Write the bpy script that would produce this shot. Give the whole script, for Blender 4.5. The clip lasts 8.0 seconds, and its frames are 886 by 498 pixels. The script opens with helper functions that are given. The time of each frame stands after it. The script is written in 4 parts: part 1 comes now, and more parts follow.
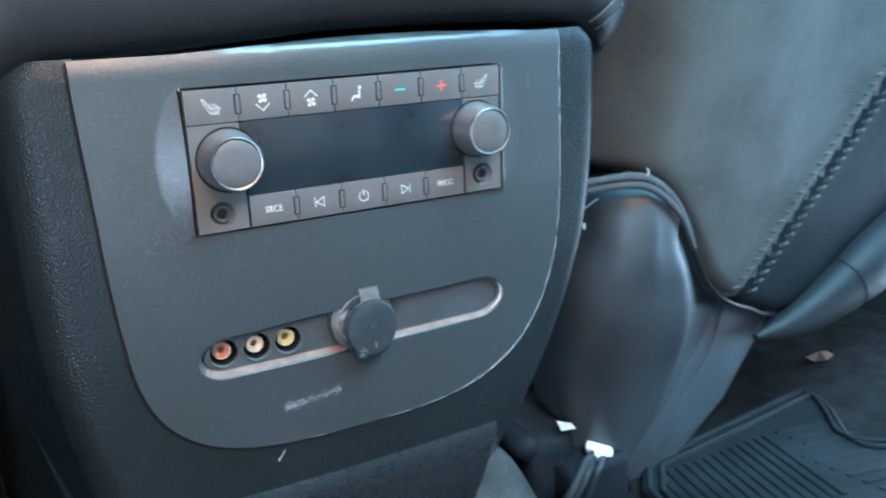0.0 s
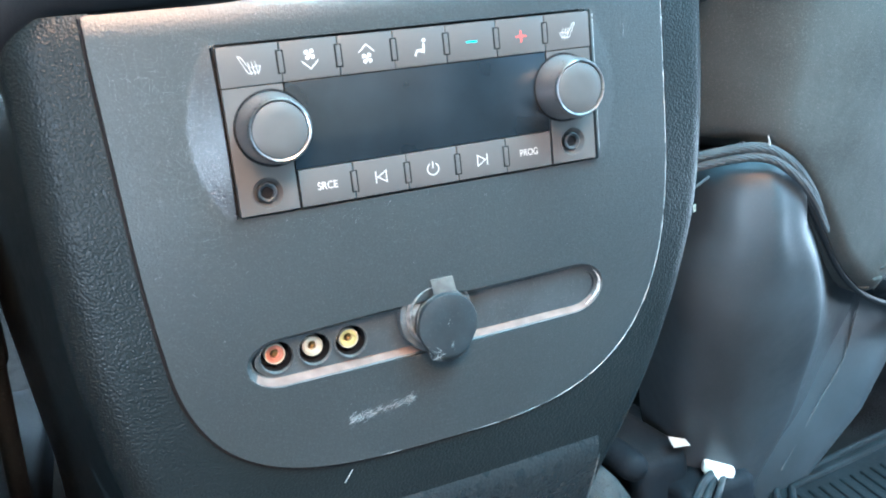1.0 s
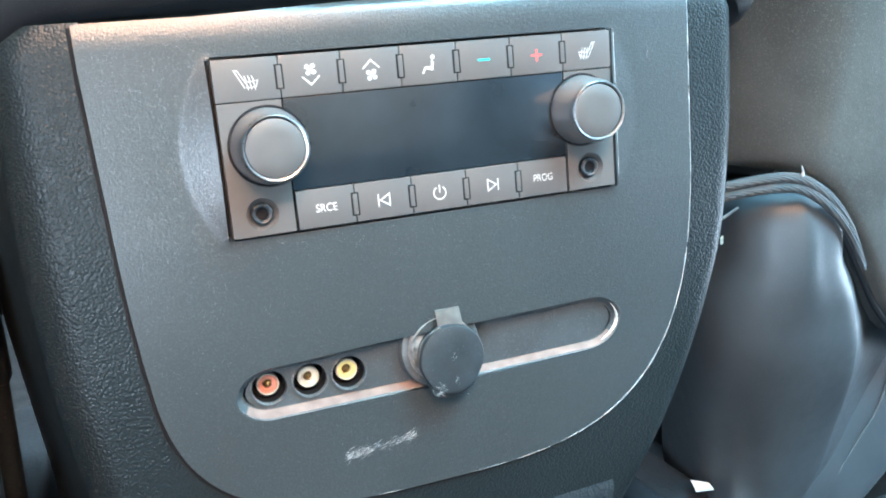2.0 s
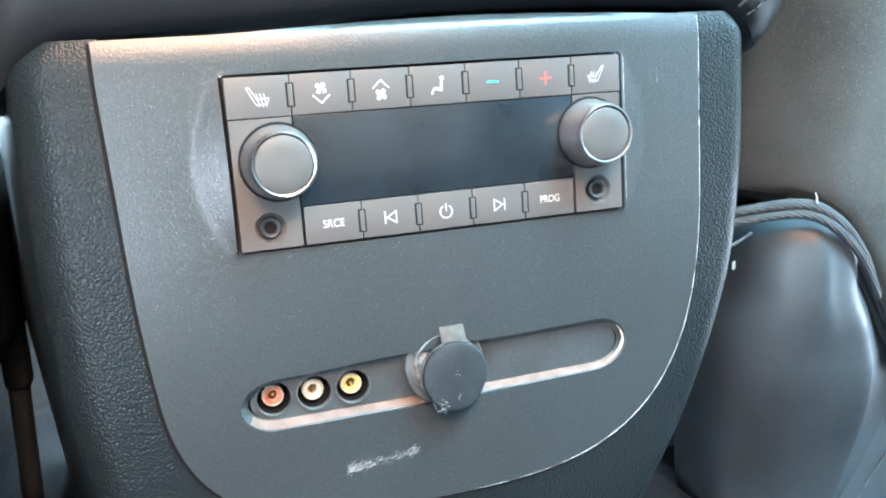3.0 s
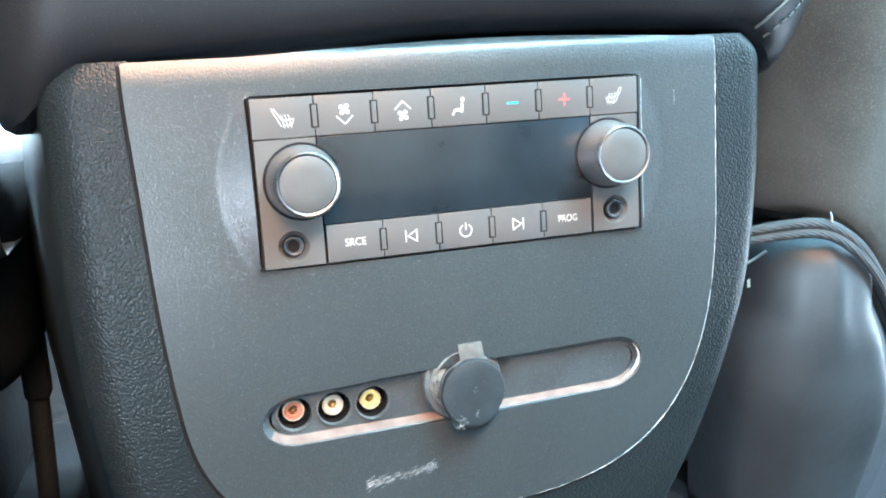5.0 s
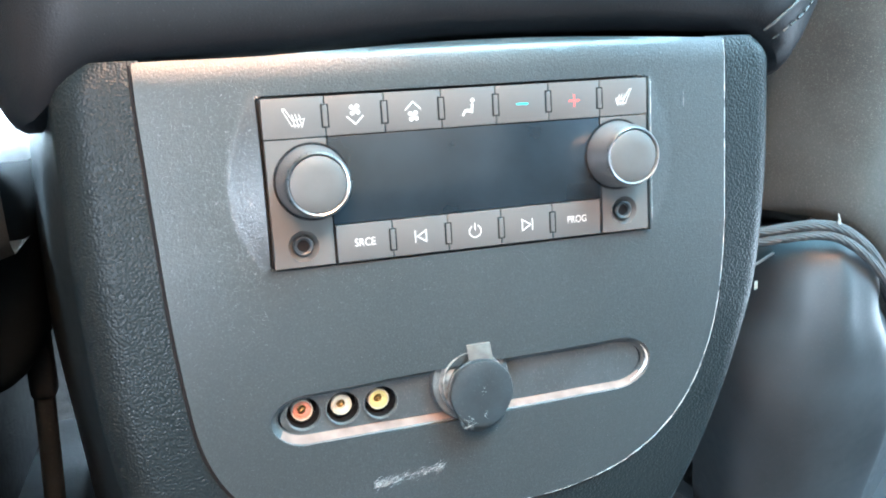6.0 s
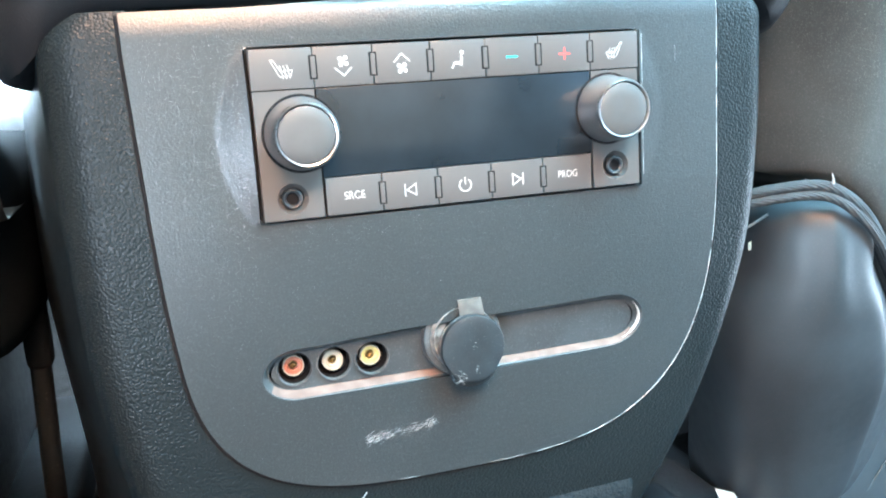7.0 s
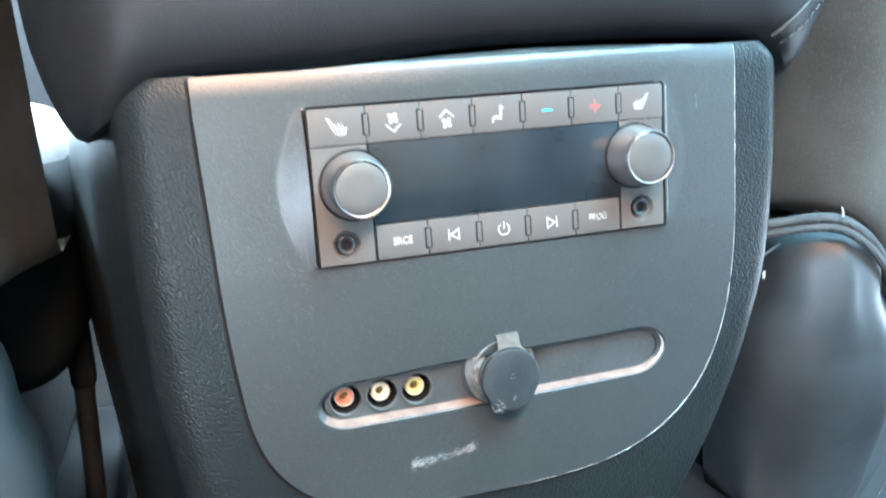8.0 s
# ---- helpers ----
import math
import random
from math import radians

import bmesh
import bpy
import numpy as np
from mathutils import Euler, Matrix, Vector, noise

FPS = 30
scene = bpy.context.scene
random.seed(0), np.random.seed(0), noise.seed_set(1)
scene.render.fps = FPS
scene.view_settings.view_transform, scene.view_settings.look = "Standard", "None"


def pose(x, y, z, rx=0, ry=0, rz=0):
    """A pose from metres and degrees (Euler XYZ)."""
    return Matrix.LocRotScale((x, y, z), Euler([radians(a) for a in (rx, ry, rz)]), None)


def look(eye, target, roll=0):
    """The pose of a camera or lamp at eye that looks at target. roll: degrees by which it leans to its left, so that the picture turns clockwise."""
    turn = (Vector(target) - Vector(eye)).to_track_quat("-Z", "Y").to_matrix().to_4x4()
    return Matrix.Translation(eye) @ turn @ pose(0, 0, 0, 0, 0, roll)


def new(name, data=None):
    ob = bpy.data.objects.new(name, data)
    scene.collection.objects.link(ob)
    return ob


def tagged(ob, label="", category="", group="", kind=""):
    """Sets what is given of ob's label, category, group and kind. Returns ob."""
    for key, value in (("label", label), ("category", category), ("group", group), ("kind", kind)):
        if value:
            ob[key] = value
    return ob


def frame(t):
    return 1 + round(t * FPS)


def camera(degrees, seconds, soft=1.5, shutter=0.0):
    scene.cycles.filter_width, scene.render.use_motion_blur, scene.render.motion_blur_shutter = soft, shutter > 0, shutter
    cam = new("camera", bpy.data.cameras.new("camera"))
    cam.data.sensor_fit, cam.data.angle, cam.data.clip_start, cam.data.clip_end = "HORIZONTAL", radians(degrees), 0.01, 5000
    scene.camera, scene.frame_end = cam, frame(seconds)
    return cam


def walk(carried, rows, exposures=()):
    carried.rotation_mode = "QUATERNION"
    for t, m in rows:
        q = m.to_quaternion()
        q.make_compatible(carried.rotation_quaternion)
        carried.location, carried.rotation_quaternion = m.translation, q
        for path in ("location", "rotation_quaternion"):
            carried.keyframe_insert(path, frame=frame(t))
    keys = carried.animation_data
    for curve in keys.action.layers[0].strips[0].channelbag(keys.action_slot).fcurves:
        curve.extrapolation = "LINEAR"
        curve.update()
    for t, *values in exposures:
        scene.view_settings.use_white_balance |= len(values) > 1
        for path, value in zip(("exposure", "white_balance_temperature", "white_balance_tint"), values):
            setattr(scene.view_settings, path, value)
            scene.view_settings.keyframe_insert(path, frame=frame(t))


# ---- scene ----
cam = camera(54.6, 8.0, soft=2.0, shutter=0.4)
PATH = [
    (0, (-0.158, -0.381, 0.39), (0.742, 1.32, -0.153), -2.7),
    (0.5, (-0.137, -0.345, 0.374), (0.613, 1.438, -0.135), -5.4),
    (1, (-0.129, -0.33, 0.356), (0.587, 1.475, -0.124), -6.0),
    (1.5, (-0.108, -0.314, 0.345), (0.561, 1.518, -0.095), -4.9),
    (1.7, (-0.113, -0.314, 0.352), (0.554, 1.521, -0.081), -5.0),
    (3, (-0.104, -0.322, 0.353), (0.493, 1.549, -0.025), -3.9),
    (3.5, (-0.107, -0.324, 0.354), (0.481, 1.553, -0.009), -3.8),
    (4, (-0.108, -0.324, 0.353), (0.478, 1.555, -0.003), -3.6),
    (4.5, (-0.108, -0.325, 0.356), (0.472, 1.556, 0.003), -3.7),
    (6, (-0.112, -0.324, 0.358), (0.464, 1.558, 0.004), -3.4),
    (6.5, (-0.11, -0.325, 0.354), (0.463, 1.559, 0.0), -3.3),
    (7, (-0.109, -0.327, 0.344), (0.46, 1.552, -0.036), -3.7),
    (7.5, (-0.113, -0.329, 0.343), (0.451, 1.549, -0.053), -4.0),
    (8, (-0.131, -0.344, 0.368), (0.437, 1.535, -0.017), -4.0),
]
walk(cam, [(t, look(eye, target, roll)) for t, eye, target, roll in PATH], [(0.0, 0.66, 4800, 3), (0.5, 1.02, 4930, 3), (1.0, 1.25, 5020, 3), (1.5, 1.30, 5150, 4), (3.0, 1.46, 5420, 6), (8.0, 1.52, 5390, 6)])

# ---- world and light ----
world = bpy.data.worlds.new("sky")
scene.world = world
world.use_nodes = True
wn = world.node_tree.nodes
sky = wn.new("ShaderNodeTexSky")
sky.sky_type, sky.sun_disc = "NISHITA", False
sky.sun_elevation, sky.sun_rotation = radians(48), radians(60)
world.node_tree.links.new(sky.outputs[0], wn["Background"].inputs[0])
wn["Background"].inputs[1].default_value = 0.12


def lamp(name, kind, m, energy, color, size=None, angle=None, spread=180):
    data = bpy.data.lights.new(name, kind)
    data.energy, data.color = energy, color
    if size:
        data.shape, data.size, data.size_y = "RECTANGLE", size[0], size[1]
        data.spread = radians(spread)
    if angle:
        data.angle = radians(angle)
    ob = new(name, data)
    ob.matrix_world = m
    return ob


lamp("sun", "SUN", look((0, 0, 0), (0.62, -0.28, -0.7)), 5.0, (1.0, 0.95, 0.88), angle=0.5)
# Small low lamp in an unseen opening, placed for the crescent left of the panel.
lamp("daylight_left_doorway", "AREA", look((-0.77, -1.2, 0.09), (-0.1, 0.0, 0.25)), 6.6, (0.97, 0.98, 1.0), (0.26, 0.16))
lamp("daylight_left_front_window", "AREA", look((-0.77, 0.75, 0.88), (-0.22, 0.4, 0.32)), 40.0, (0.85, 0.95, 1.0), (0.6, 0.3))
lamp("daylight_right_window", "AREA", look((0.77, -0.2, 0.74), (0.1, -0.12, 0.66)), 6.0, (0.68, 0.93, 1.0), (0.6, 0.48))
# Unseen low lamp added for the highlight along the seat cover's ridge.
lamp("low_fill_right", "AREA", look((0.765, 0.0, 0.1), (0.25, 0.03, 0.26)), 1.6, (0.9, 0.97, 1.0), (0.3, 0.16))
# Added warm fill under the ceiling, tints the console's top left; no window here.
lamp("warm_fill_upper_left", "AREA", look((-0.22, -0.95, 1.08), (-0.13, 0.0, 0.37)), 1.9, (1.0, 0.52, 0.27), (0.62, 0.36), spread=44)
# Added cool fill from overhead; the roof opening is made for it.
lamp("cool_fill_overhead", "AREA", look((0.36, -0.55, 1.17), (0.03, -0.1, 0.3)), 24.0, (0.6, 0.95, 1.0), (0.5, 0.45))
lamp("daylight_windscreen", "AREA", look((0.0, 1.7, 0.98), (0, 0.5, 0.3)), 170.0, (0.78, 0.94, 1.0), (1.2, 0.4))


# ---- materials ----
def material(name, base, rough=0.5, metal=0.0, vary=0.15, vary_scale=14.0, grain=(), spec=0.5, rough_vary=0.1, speck=None):
    """grain: rows of (kind, size in metres, height in metres)."""
    mat = bpy.data.materials.new(name)
    mat.use_nodes = True
    nt = mat.node_tree
    nodes, link = nt.nodes, nt.links.new
    bsdf = nodes["Principled BSDF"]
    geo = nodes.new("ShaderNodeTexCoord")
    big = nodes.new("ShaderNodeTexNoise")
    big.inputs["Scale"].default_value, big.inputs["Detail"].default_value = vary_scale, 6
    link(geo.outputs["Object"], big.inputs["Vector"])
    ramp = nodes.new("ShaderNodeValToRGB")
    lo = [c * (1 - vary) for c in base]
    hi = [min(1, c * (1 + vary)) for c in base]
    ramp.color_ramp.elements[0].position, ramp.color_ramp.elements[0].color = 0.3, (*lo, 1)
    ramp.color_ramp.elements[1].position, ramp.color_ramp.elements[1].color = 0.7, (*hi, 1)
    link(big.outputs[0], ramp.inputs[0])
    colour = ramp.outputs[0]
    if speck:
        # pale flecks of dust and grain, and glints put into the colour: size, how few (0..1), colour
        dots = nodes.new("ShaderNodeTexNoise")
        dots.inputs["Scale"].default_value, dots.inputs["Detail"].default_value = 1 / speck[0], 2
        link(geo.outputs["Object"], dots.inputs["Vector"])
        cover = nodes.new("ShaderNodeMapRange")
        cover.inputs["From Min"].default_value, cover.inputs["From Max"].default_value = speck[1], speck[1] + 0.16
        link(dots.outputs[0], cover.inputs[0])
        mix = nodes.new("ShaderNodeMix")
        mix.data_type = "RGBA"
        link(cover.outputs[0], mix.inputs[0])
        link(colour, mix.inputs[6])
        mix.inputs[7].default_value = (*speck[2], 1)
        colour = mix.outputs[2]
    link(colour, bsdf.inputs["Base Color"])
    bsdf.inputs["Metallic"].default_value = metal
    bsdf.inputs["Specular IOR Level"].default_value = spec
    fine = nodes.new("ShaderNodeTexNoise")
    fine.inputs["Scale"].default_value, fine.inputs["Detail"].default_value = vary_scale * 9, 4
    link(geo.outputs["Object"], fine.inputs["Vector"])
    span = nodes.new("ShaderNodeMapRange")
    span.inputs["To Min"].default_value, span.inputs["To Max"].default_value = max(0.02, rough - rough_vary), min(1, rough + rough_vary)
    link(fine.outputs[0], span.inputs[0])
    link(span.outputs[0], bsdf.inputs["Roughness"])
    normal = None
    for kind, size, height in grain:
        if kind == "cells":
            tex = nodes.new("ShaderNodeTexVoronoi")
            tex.feature = "SMOOTH_F1"
            tex.inputs["Scale"].default_value = 1 / size
            tex.inputs["Smoothness"].default_value = 0.35
            out, sign = tex.outputs["Distance"], True
        elif kind == "waves":
            tex = nodes.new("ShaderNodeTexWave")
            tex.inputs["Scale"].default_value = 0.314 / size
            tex.bands_direction = "DIAGONAL"
            out, sign = tex.outputs["Fac"], False
        else:
            tex = nodes.new("ShaderNodeTexNoise")
            tex.inputs["Scale"].default_value, tex.inputs["Detail"].default_value = 1 / size, 3
            out, sign = tex.outputs[0], False
        link(geo.outputs["Object"], tex.inputs["Vector"])
        bump = nodes.new("ShaderNodeBump")
        bump.invert = sign
        bump.inputs["Strength"].default_value = 1.0
        bump.inputs["Distance"].default_value = height
        link(out, bump.inputs["Height"])
        if normal:
            link(normal, bump.inputs["Normal"])
        normal = bump.outputs[0]
    if normal:
        link(normal, bsdf.inputs["Normal"])
    return mat


# The fascia's pale speck colour stands in for glints of its grain.
FASCIA = material("satin_black_plastic", (0.025, 0.032, 0.035), 0.29, grain=[("noise", 0.0008, 0.00017)], vary=0.1, vary_scale=12, rough_vary=0.025, speck=(0.00036, 0.55, (0.07, 0.08, 0.083)))
RIM = material("grained_black_plastic", (0.0105, 0.0145, 0.0162), 0.33, grain=[("cells", 0.0011, 0.00028), ("noise", 0.0006, 0.00005)], vary=0.12, spec=0.18)
# The shell's plastic, paler and glossier for the light on the flap.
FLAP = material("coarse_grained_flap_plastic", (0.017, 0.022, 0.025), 0.28, grain=[("cells", 0.0016, 0.00026), ("noise", 0.0006, 0.00005)], vary=0.15, spec=0.36)
SIDE = material("smooth_dark_side_plastic", (0.013, 0.0175, 0.024), 0.7, grain=[("noise", 0.0008, 0.00006)], vary=0.15, spec=0.08)
TRAY = material("dusty_black_plastic", (0.034, 0.043, 0.048), 0.5, grain=[("noise", 0.001, 0.0001)], vary=0.25, vary_scale=60, speck=(0.0006, 0.6, (0.1, 0.11, 0.11)))
BUTTON = material("button_plastic", (0.068, 0.067, 0.066), 0.36, grain=[("noise", 0.0004, 0.00002)], vary=0.06)
GAP = material("shadow_gap_black", (0.010, 0.010, 0.011), 0.9, spec=0.1)
DISPLAY = material("smoked_display_glass", (0.012, 0.017, 0.022), 0.16, vary=0.3, spec=0.5, rough_vary=0.1, vary_scale=30)
SILVER = material("silver_painted_plastic", (0.28, 0.285, 0.29), 0.32, metal=0.8, grain=[("noise", 0.0004, 0.0001)], vary=0.1, vary_scale=60)
CHROME = material("satin_chrome", (0.36, 0.36, 0.36), 0.3, metal=1.0, vary=0.2, vary_scale=150)
KNOB_CAP = material("dark_rubber_cap", (0.055, 0.057, 0.057), 0.5, grain=[("noise", 0.0005, 0.00004)], vary=0.12, vary_scale=80)
OUTLET_CAP = material("black_rubber", (0.012, 0.018, 0.022), 0.5, grain=[("noise", 0.0008, 0.00008)], vary=0.4, vary_scale=90, speck=(0.0007, 0.66, (0.09, 0.1, 0.105)))
ICON = material("white_print", (0.42, 0.42, 0.41), 0.5, vary=0.04)
# Leather made pale grey to carry the sunlight on the driver's bolster.
SUNLIT_LEATHER = material("sunlit_leather", (0.55, 0.56, 0.57), 0.5, grain=[("cells", 0.0012, 0.0001)], vary=0.12, vary_scale=20)
ICON_RED = material("red_print", (0.75, 0.07, 0.06), 0.5, vary=0.03)
ICON_CYAN = material("cyan_print", (0.05, 0.55, 0.6), 0.5, vary=0.03)
# Paler brown that paints the warm light on the recess's lower wall.
LEDGE_LIT = material("warm_lit_ledge_brown", (0.125, 0.09, 0.076), 0.8, vary=0.3, vary_scale=120)
PALE_FLECK = material("pale_fleck", (0.32, 0.33, 0.33), 0.8, vary=0.3, vary_scale=300)
# Pale scuffed edges, and the highlight drawn on the recess end.
WEAR_AND_GLINT = material("pale_wear_and_glint", (0.4, 0.42, 0.42), 0.5, vary=0.5, vary_scale=300)
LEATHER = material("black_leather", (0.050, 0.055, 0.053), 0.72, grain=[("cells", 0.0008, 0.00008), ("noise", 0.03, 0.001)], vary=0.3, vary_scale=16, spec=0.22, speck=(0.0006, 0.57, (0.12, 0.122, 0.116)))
# Darker leather; on the driver's cushion it carries the shade.
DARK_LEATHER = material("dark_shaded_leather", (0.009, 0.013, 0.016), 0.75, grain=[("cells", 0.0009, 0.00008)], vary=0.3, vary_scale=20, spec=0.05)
# Near-black tone includes the shadow the seat mechanism lies in.
MECHANISM = material("shaded_black_metal", (0.006, 0.0085, 0.0115), 0.7, grain=[("noise", 0.003, 0.0004)], vary=0.3, vary_scale=60, spec=0.15)
LEATHER_SMOOTH = material("smooth_dark_vinyl", (0.0115, 0.0135, 0.016), 0.5, grain=[("cells", 0.0009, 0.00008)], vary=0.2, vary_scale=12, spec=0.2, speck=(0.0006, 0.66, (0.05, 0.055, 0.06)))
COVER = material("moulded_side_cover", (0.038, 0.047, 0.054), 0.43, grain=[("noise", 0.0009, 0.00007)], vary=0.25, vary_scale=18, spec=0.32, speck=(0.0009, 0.6, (0.06, 0.066, 0.07)))
ARM_THREAD = material("dark_thread", (0.03, 0.034, 0.036), 0.7, vary=0.2, vary_scale=200)
THREAD = material("grey_thread", (0.085, 0.092, 0.092), 0.7, vary=0.2, vary_scale=200)
CORD = material("grey_woven_cord", (0.052, 0.060, 0.066), 0.85, grain=[("waves", 0.0008, 0.0004)], vary=0.2, vary_scale=100)
# One carpet in two tones: floor darkened for shade, tunnel left lighter.
CARPET = material("shaded_grey_carpet", (0.015, 0.0155, 0.0155), 0.95, spec=0.05, grain=[("noise", 0.002, 0.003)], vary=0.4, vary_scale=40)
TUNNEL = material("lit_grey_carpet", (0.05, 0.054, 0.055), 0.95, spec=0.05, grain=[("noise", 0.002, 0.003)], vary=0.4, vary_scale=40)
RUBBER = material("black_rubber_mat", (0.010, 0.013, 0.015), 0.7, grain=[("noise", 0.002, 0.0002)], vary=0.4, vary_scale=25, spec=0.15, speck=(0.002, 0.64, (0.05, 0.05, 0.048)))
HEADLINER = material("tan_headliner", (0.5, 0.36, 0.25), 0.95, grain=[("noise", 0.002, 0.0005)], vary=0.05)
TRIM_DARK = material("dark_cabin_trim", (0.018, 0.018, 0.02), 0.5, grain=[("cells", 0.002, 0.0003)], vary=0.15)
WHITE_CLIP = material("white_nylon", (0.75, 0.76, 0.74), 0.45, vary=0.05, grain=[("noise", 0.003, 0.0003)])
BRASS = material("brass_contact", (0.22, 0.16, 0.07), 0.3, metal=1.0, vary=0.1, vary_scale=300)
JACK_RED = material("red_socket_plastic", (0.36, 0.14, 0.09), 0.4, vary=0.15, vary_scale=300)
JACK_WHITE = material("white_socket_plastic", (0.42, 0.41, 0.34), 0.4, vary=0.15, vary_scale=300)
JACK_YELLOW = material("yellow_socket_plastic", (0.42, 0.39, 0.16), 0.4, vary=0.15, vary_scale=300)
JACK_RIM = material("pale_socket_rim", (0.38, 0.37, 0.31), 0.5, vary=0.25, vary_scale=300)
RING = material("worn_outlet_plastic", (0.05, 0.058, 0.062), 0.45, grain=[("noise", 0.0008, 0.0001)], vary=0.35, vary_scale=120, speck=(0.0006, 0.58, (0.16, 0.17, 0.17)))
NECK = material("rubbed_neck_plastic", (0.13, 0.14, 0.14), 0.6, grain=[("noise", 0.0006, 0.0001)], vary=0.75, vary_scale=260)
HINGE = material("pale_grey_plastic", (0.115, 0.115, 0.108), 0.6, grain=[("noise", 0.0008, 0.0001)], vary=0.3, vary_scale=150)
SCUFF = material("scuffed_plastic", (0.2, 0.215, 0.22), 0.7, vary=0.4, vary_scale=400)
STEEL = material("bare_steel", (0.35, 0.35, 0.36), 0.4, metal=1.0, vary=0.2, vary_scale=80)
DEBRIS = material("dry_leaf_brown", (0.15, 0.085, 0.06), 0.8, vary=0.3, vary_scale=80)
GROUND = material("pale_concrete", (0.42, 0.41, 0.39), 0.9, vary=0.2, vary_scale=2)


# ---- mesh helpers ----
def mesh_of(name, bm, mat, smooth=True):
    bm.normal_update()
    me = bpy.data.meshes.new(name)
    bm.to_mesh(me)
    bm.free()
    me.materials.append(mat)
    if smooth:
        for p in me.polygons:
            p.use_smooth = True
        me.set_sharp_from_angle(angle=radians(38))
    return me


def part(name, bm, mat, parent=None, label="", smooth=True):
    """One mesh object, under a thing or a part."""
    ob = new(name, mesh_of(name, bm, mat, smooth))
    if parent:
        ob.parent = parent
    if label:
        tagged(ob, label)
    return ob


def thing(name, label, category, at=(0, 0, 0), group="", kind=""):
    ob = new(name)
    ob.empty_display_size = 0.02
    ob.location = at
    return tagged(ob, label, category, group, kind)


def under(ob, parent):
    """Parents ob, whose mesh is in world places, to a thing that stands elsewhere."""
    ob.parent = parent
    ob.matrix_parent_inverse = Matrix.Translation(parent.location).inverted()
    return ob


def box_bm(x0, x1, y0, y1, z0, z1, bevel=0.0, segments=2):
    bm = bmesh.new()
    m = Matrix.Translation(((x0 + x1) / 2, (y0 + y1) / 2, (z0 + z1) / 2)) @ Matrix.Diagonal((x1 - x0, y1 - y0, z1 - z0, 1))
    bmesh.ops.create_cube(bm, size=1, matrix=m)
    if bevel:
        bmesh.ops.bevel(bm, geom=bm.edges[:], offset=bevel, segments=segments, affect="EDGES", profile=0.6)
    return bm


def lathe_bm(profile, center, segments=48, axis="-y"):
    """profile: rows of (radius, height along the axis); center in the world."""
    bm = bmesh.new()
    rings = []
    for r, h in profile:
        ring = []
        for k in range(segments if r > 1e-6 else 1):
            a = 2 * math.pi * k / segments
            if axis == "-y":
                co = (center[0] + r * math.cos(a), center[1] - h, center[2] + r * math.sin(a))
            else:
                co = (center[0] + r * math.cos(a), center[1] + r * math.sin(a), center[2] + h)
            ring.append(bm.verts.new(co))
        rings.append(ring)
    for a, b in zip(rings, rings[1:]):
        n = max(len(a), len(b))
        for k in range(n):
            quad = [a[k % len(a)], a[(k + 1) % len(a)], b[(k + 1) % len(b)], b[k % len(b)]]
            quad = list(dict.fromkeys(quad))
            if len(quad) > 2:
                bm.faces.new(quad)
    bmesh.ops.recalc_face_normals(bm, faces=bm.faces[:])
    return bm


def tube_bm(points, radius, sides=10, bm=None):
    """A tube through the points; radius is a number or a function of 0..1."""
    bm = bm or bmesh.new()
    pts = [Vector(p) for p in points]
    rings = []
    up = Vector((0, -1, 0.01)).normalized()
    for i, p in enumerate(pts):
        d = (pts[min(i + 1, len(pts) - 1)] - pts[max(i - 1, 0)]).normalized()
        side = d.cross(up)
        side = side.normalized() if side.length > 1e-4 else Vector((1, 0, 0))
        other = side.cross(d)
        r = radius(i / (len(pts) - 1)) if callable(radius) else radius
        rings.append([bm.verts.new(p + r * (math.cos(a) * side + math.sin(a) * other)) for a in (2 * math.pi * k / sides for k in range(sides))])
    for a, b in zip(rings, rings[1:]):
        for k in range(sides):
            bm.faces.new((a[k], a[(k + 1) % sides], b[(k + 1) % sides], b[k]))
    bm.faces.new(rings[0][::-1])
    bm.faces.new(rings[-1])
    return bm


def smooth_path(points, n=40):
    """A smooth line (Catmull-Rom) through a few points."""
    p = [Vector(q) for q in points]
    p = [2 * p[0] - p[1], *p, 2 * p[-1] - p[-2]]
    out = []
    for i in range(n):
        s = i / (n - 1) * (len(p) - 3)
        k = min(int(s), len(p) - 4)
        t = s - k
        a, b, c, d = p[k:k + 4]
        out.append(0.5 * ((2 * b) + (c - a) * t + (2 * a - 5 * b + 4 * c - d) * t * t + (3 * b - a - 3 * c + d) * t ** 3))
    return out


def grid_bm(rows, close=False):
    """A sheet from rows of points, all of one length."""
    bm = bmesh.new()
    vs = [[bm.verts.new(p) for p in row] for row in rows]
    for a, b in zip(vs, vs[1:]):
        n = len(a)
        for k in range(n if close else n - 1):
            bm.faces.new((a[k], a[(k + 1) % n], b[(k + 1) % n], b[k]))
    return bm


def lerp_table(table, z):
    """Piecewise smooth value from rows of (z, value), z falling or rising."""
    t = sorted(table)
    return float(np.interp(z, [a for a, b in t], [b for a, b in t]))


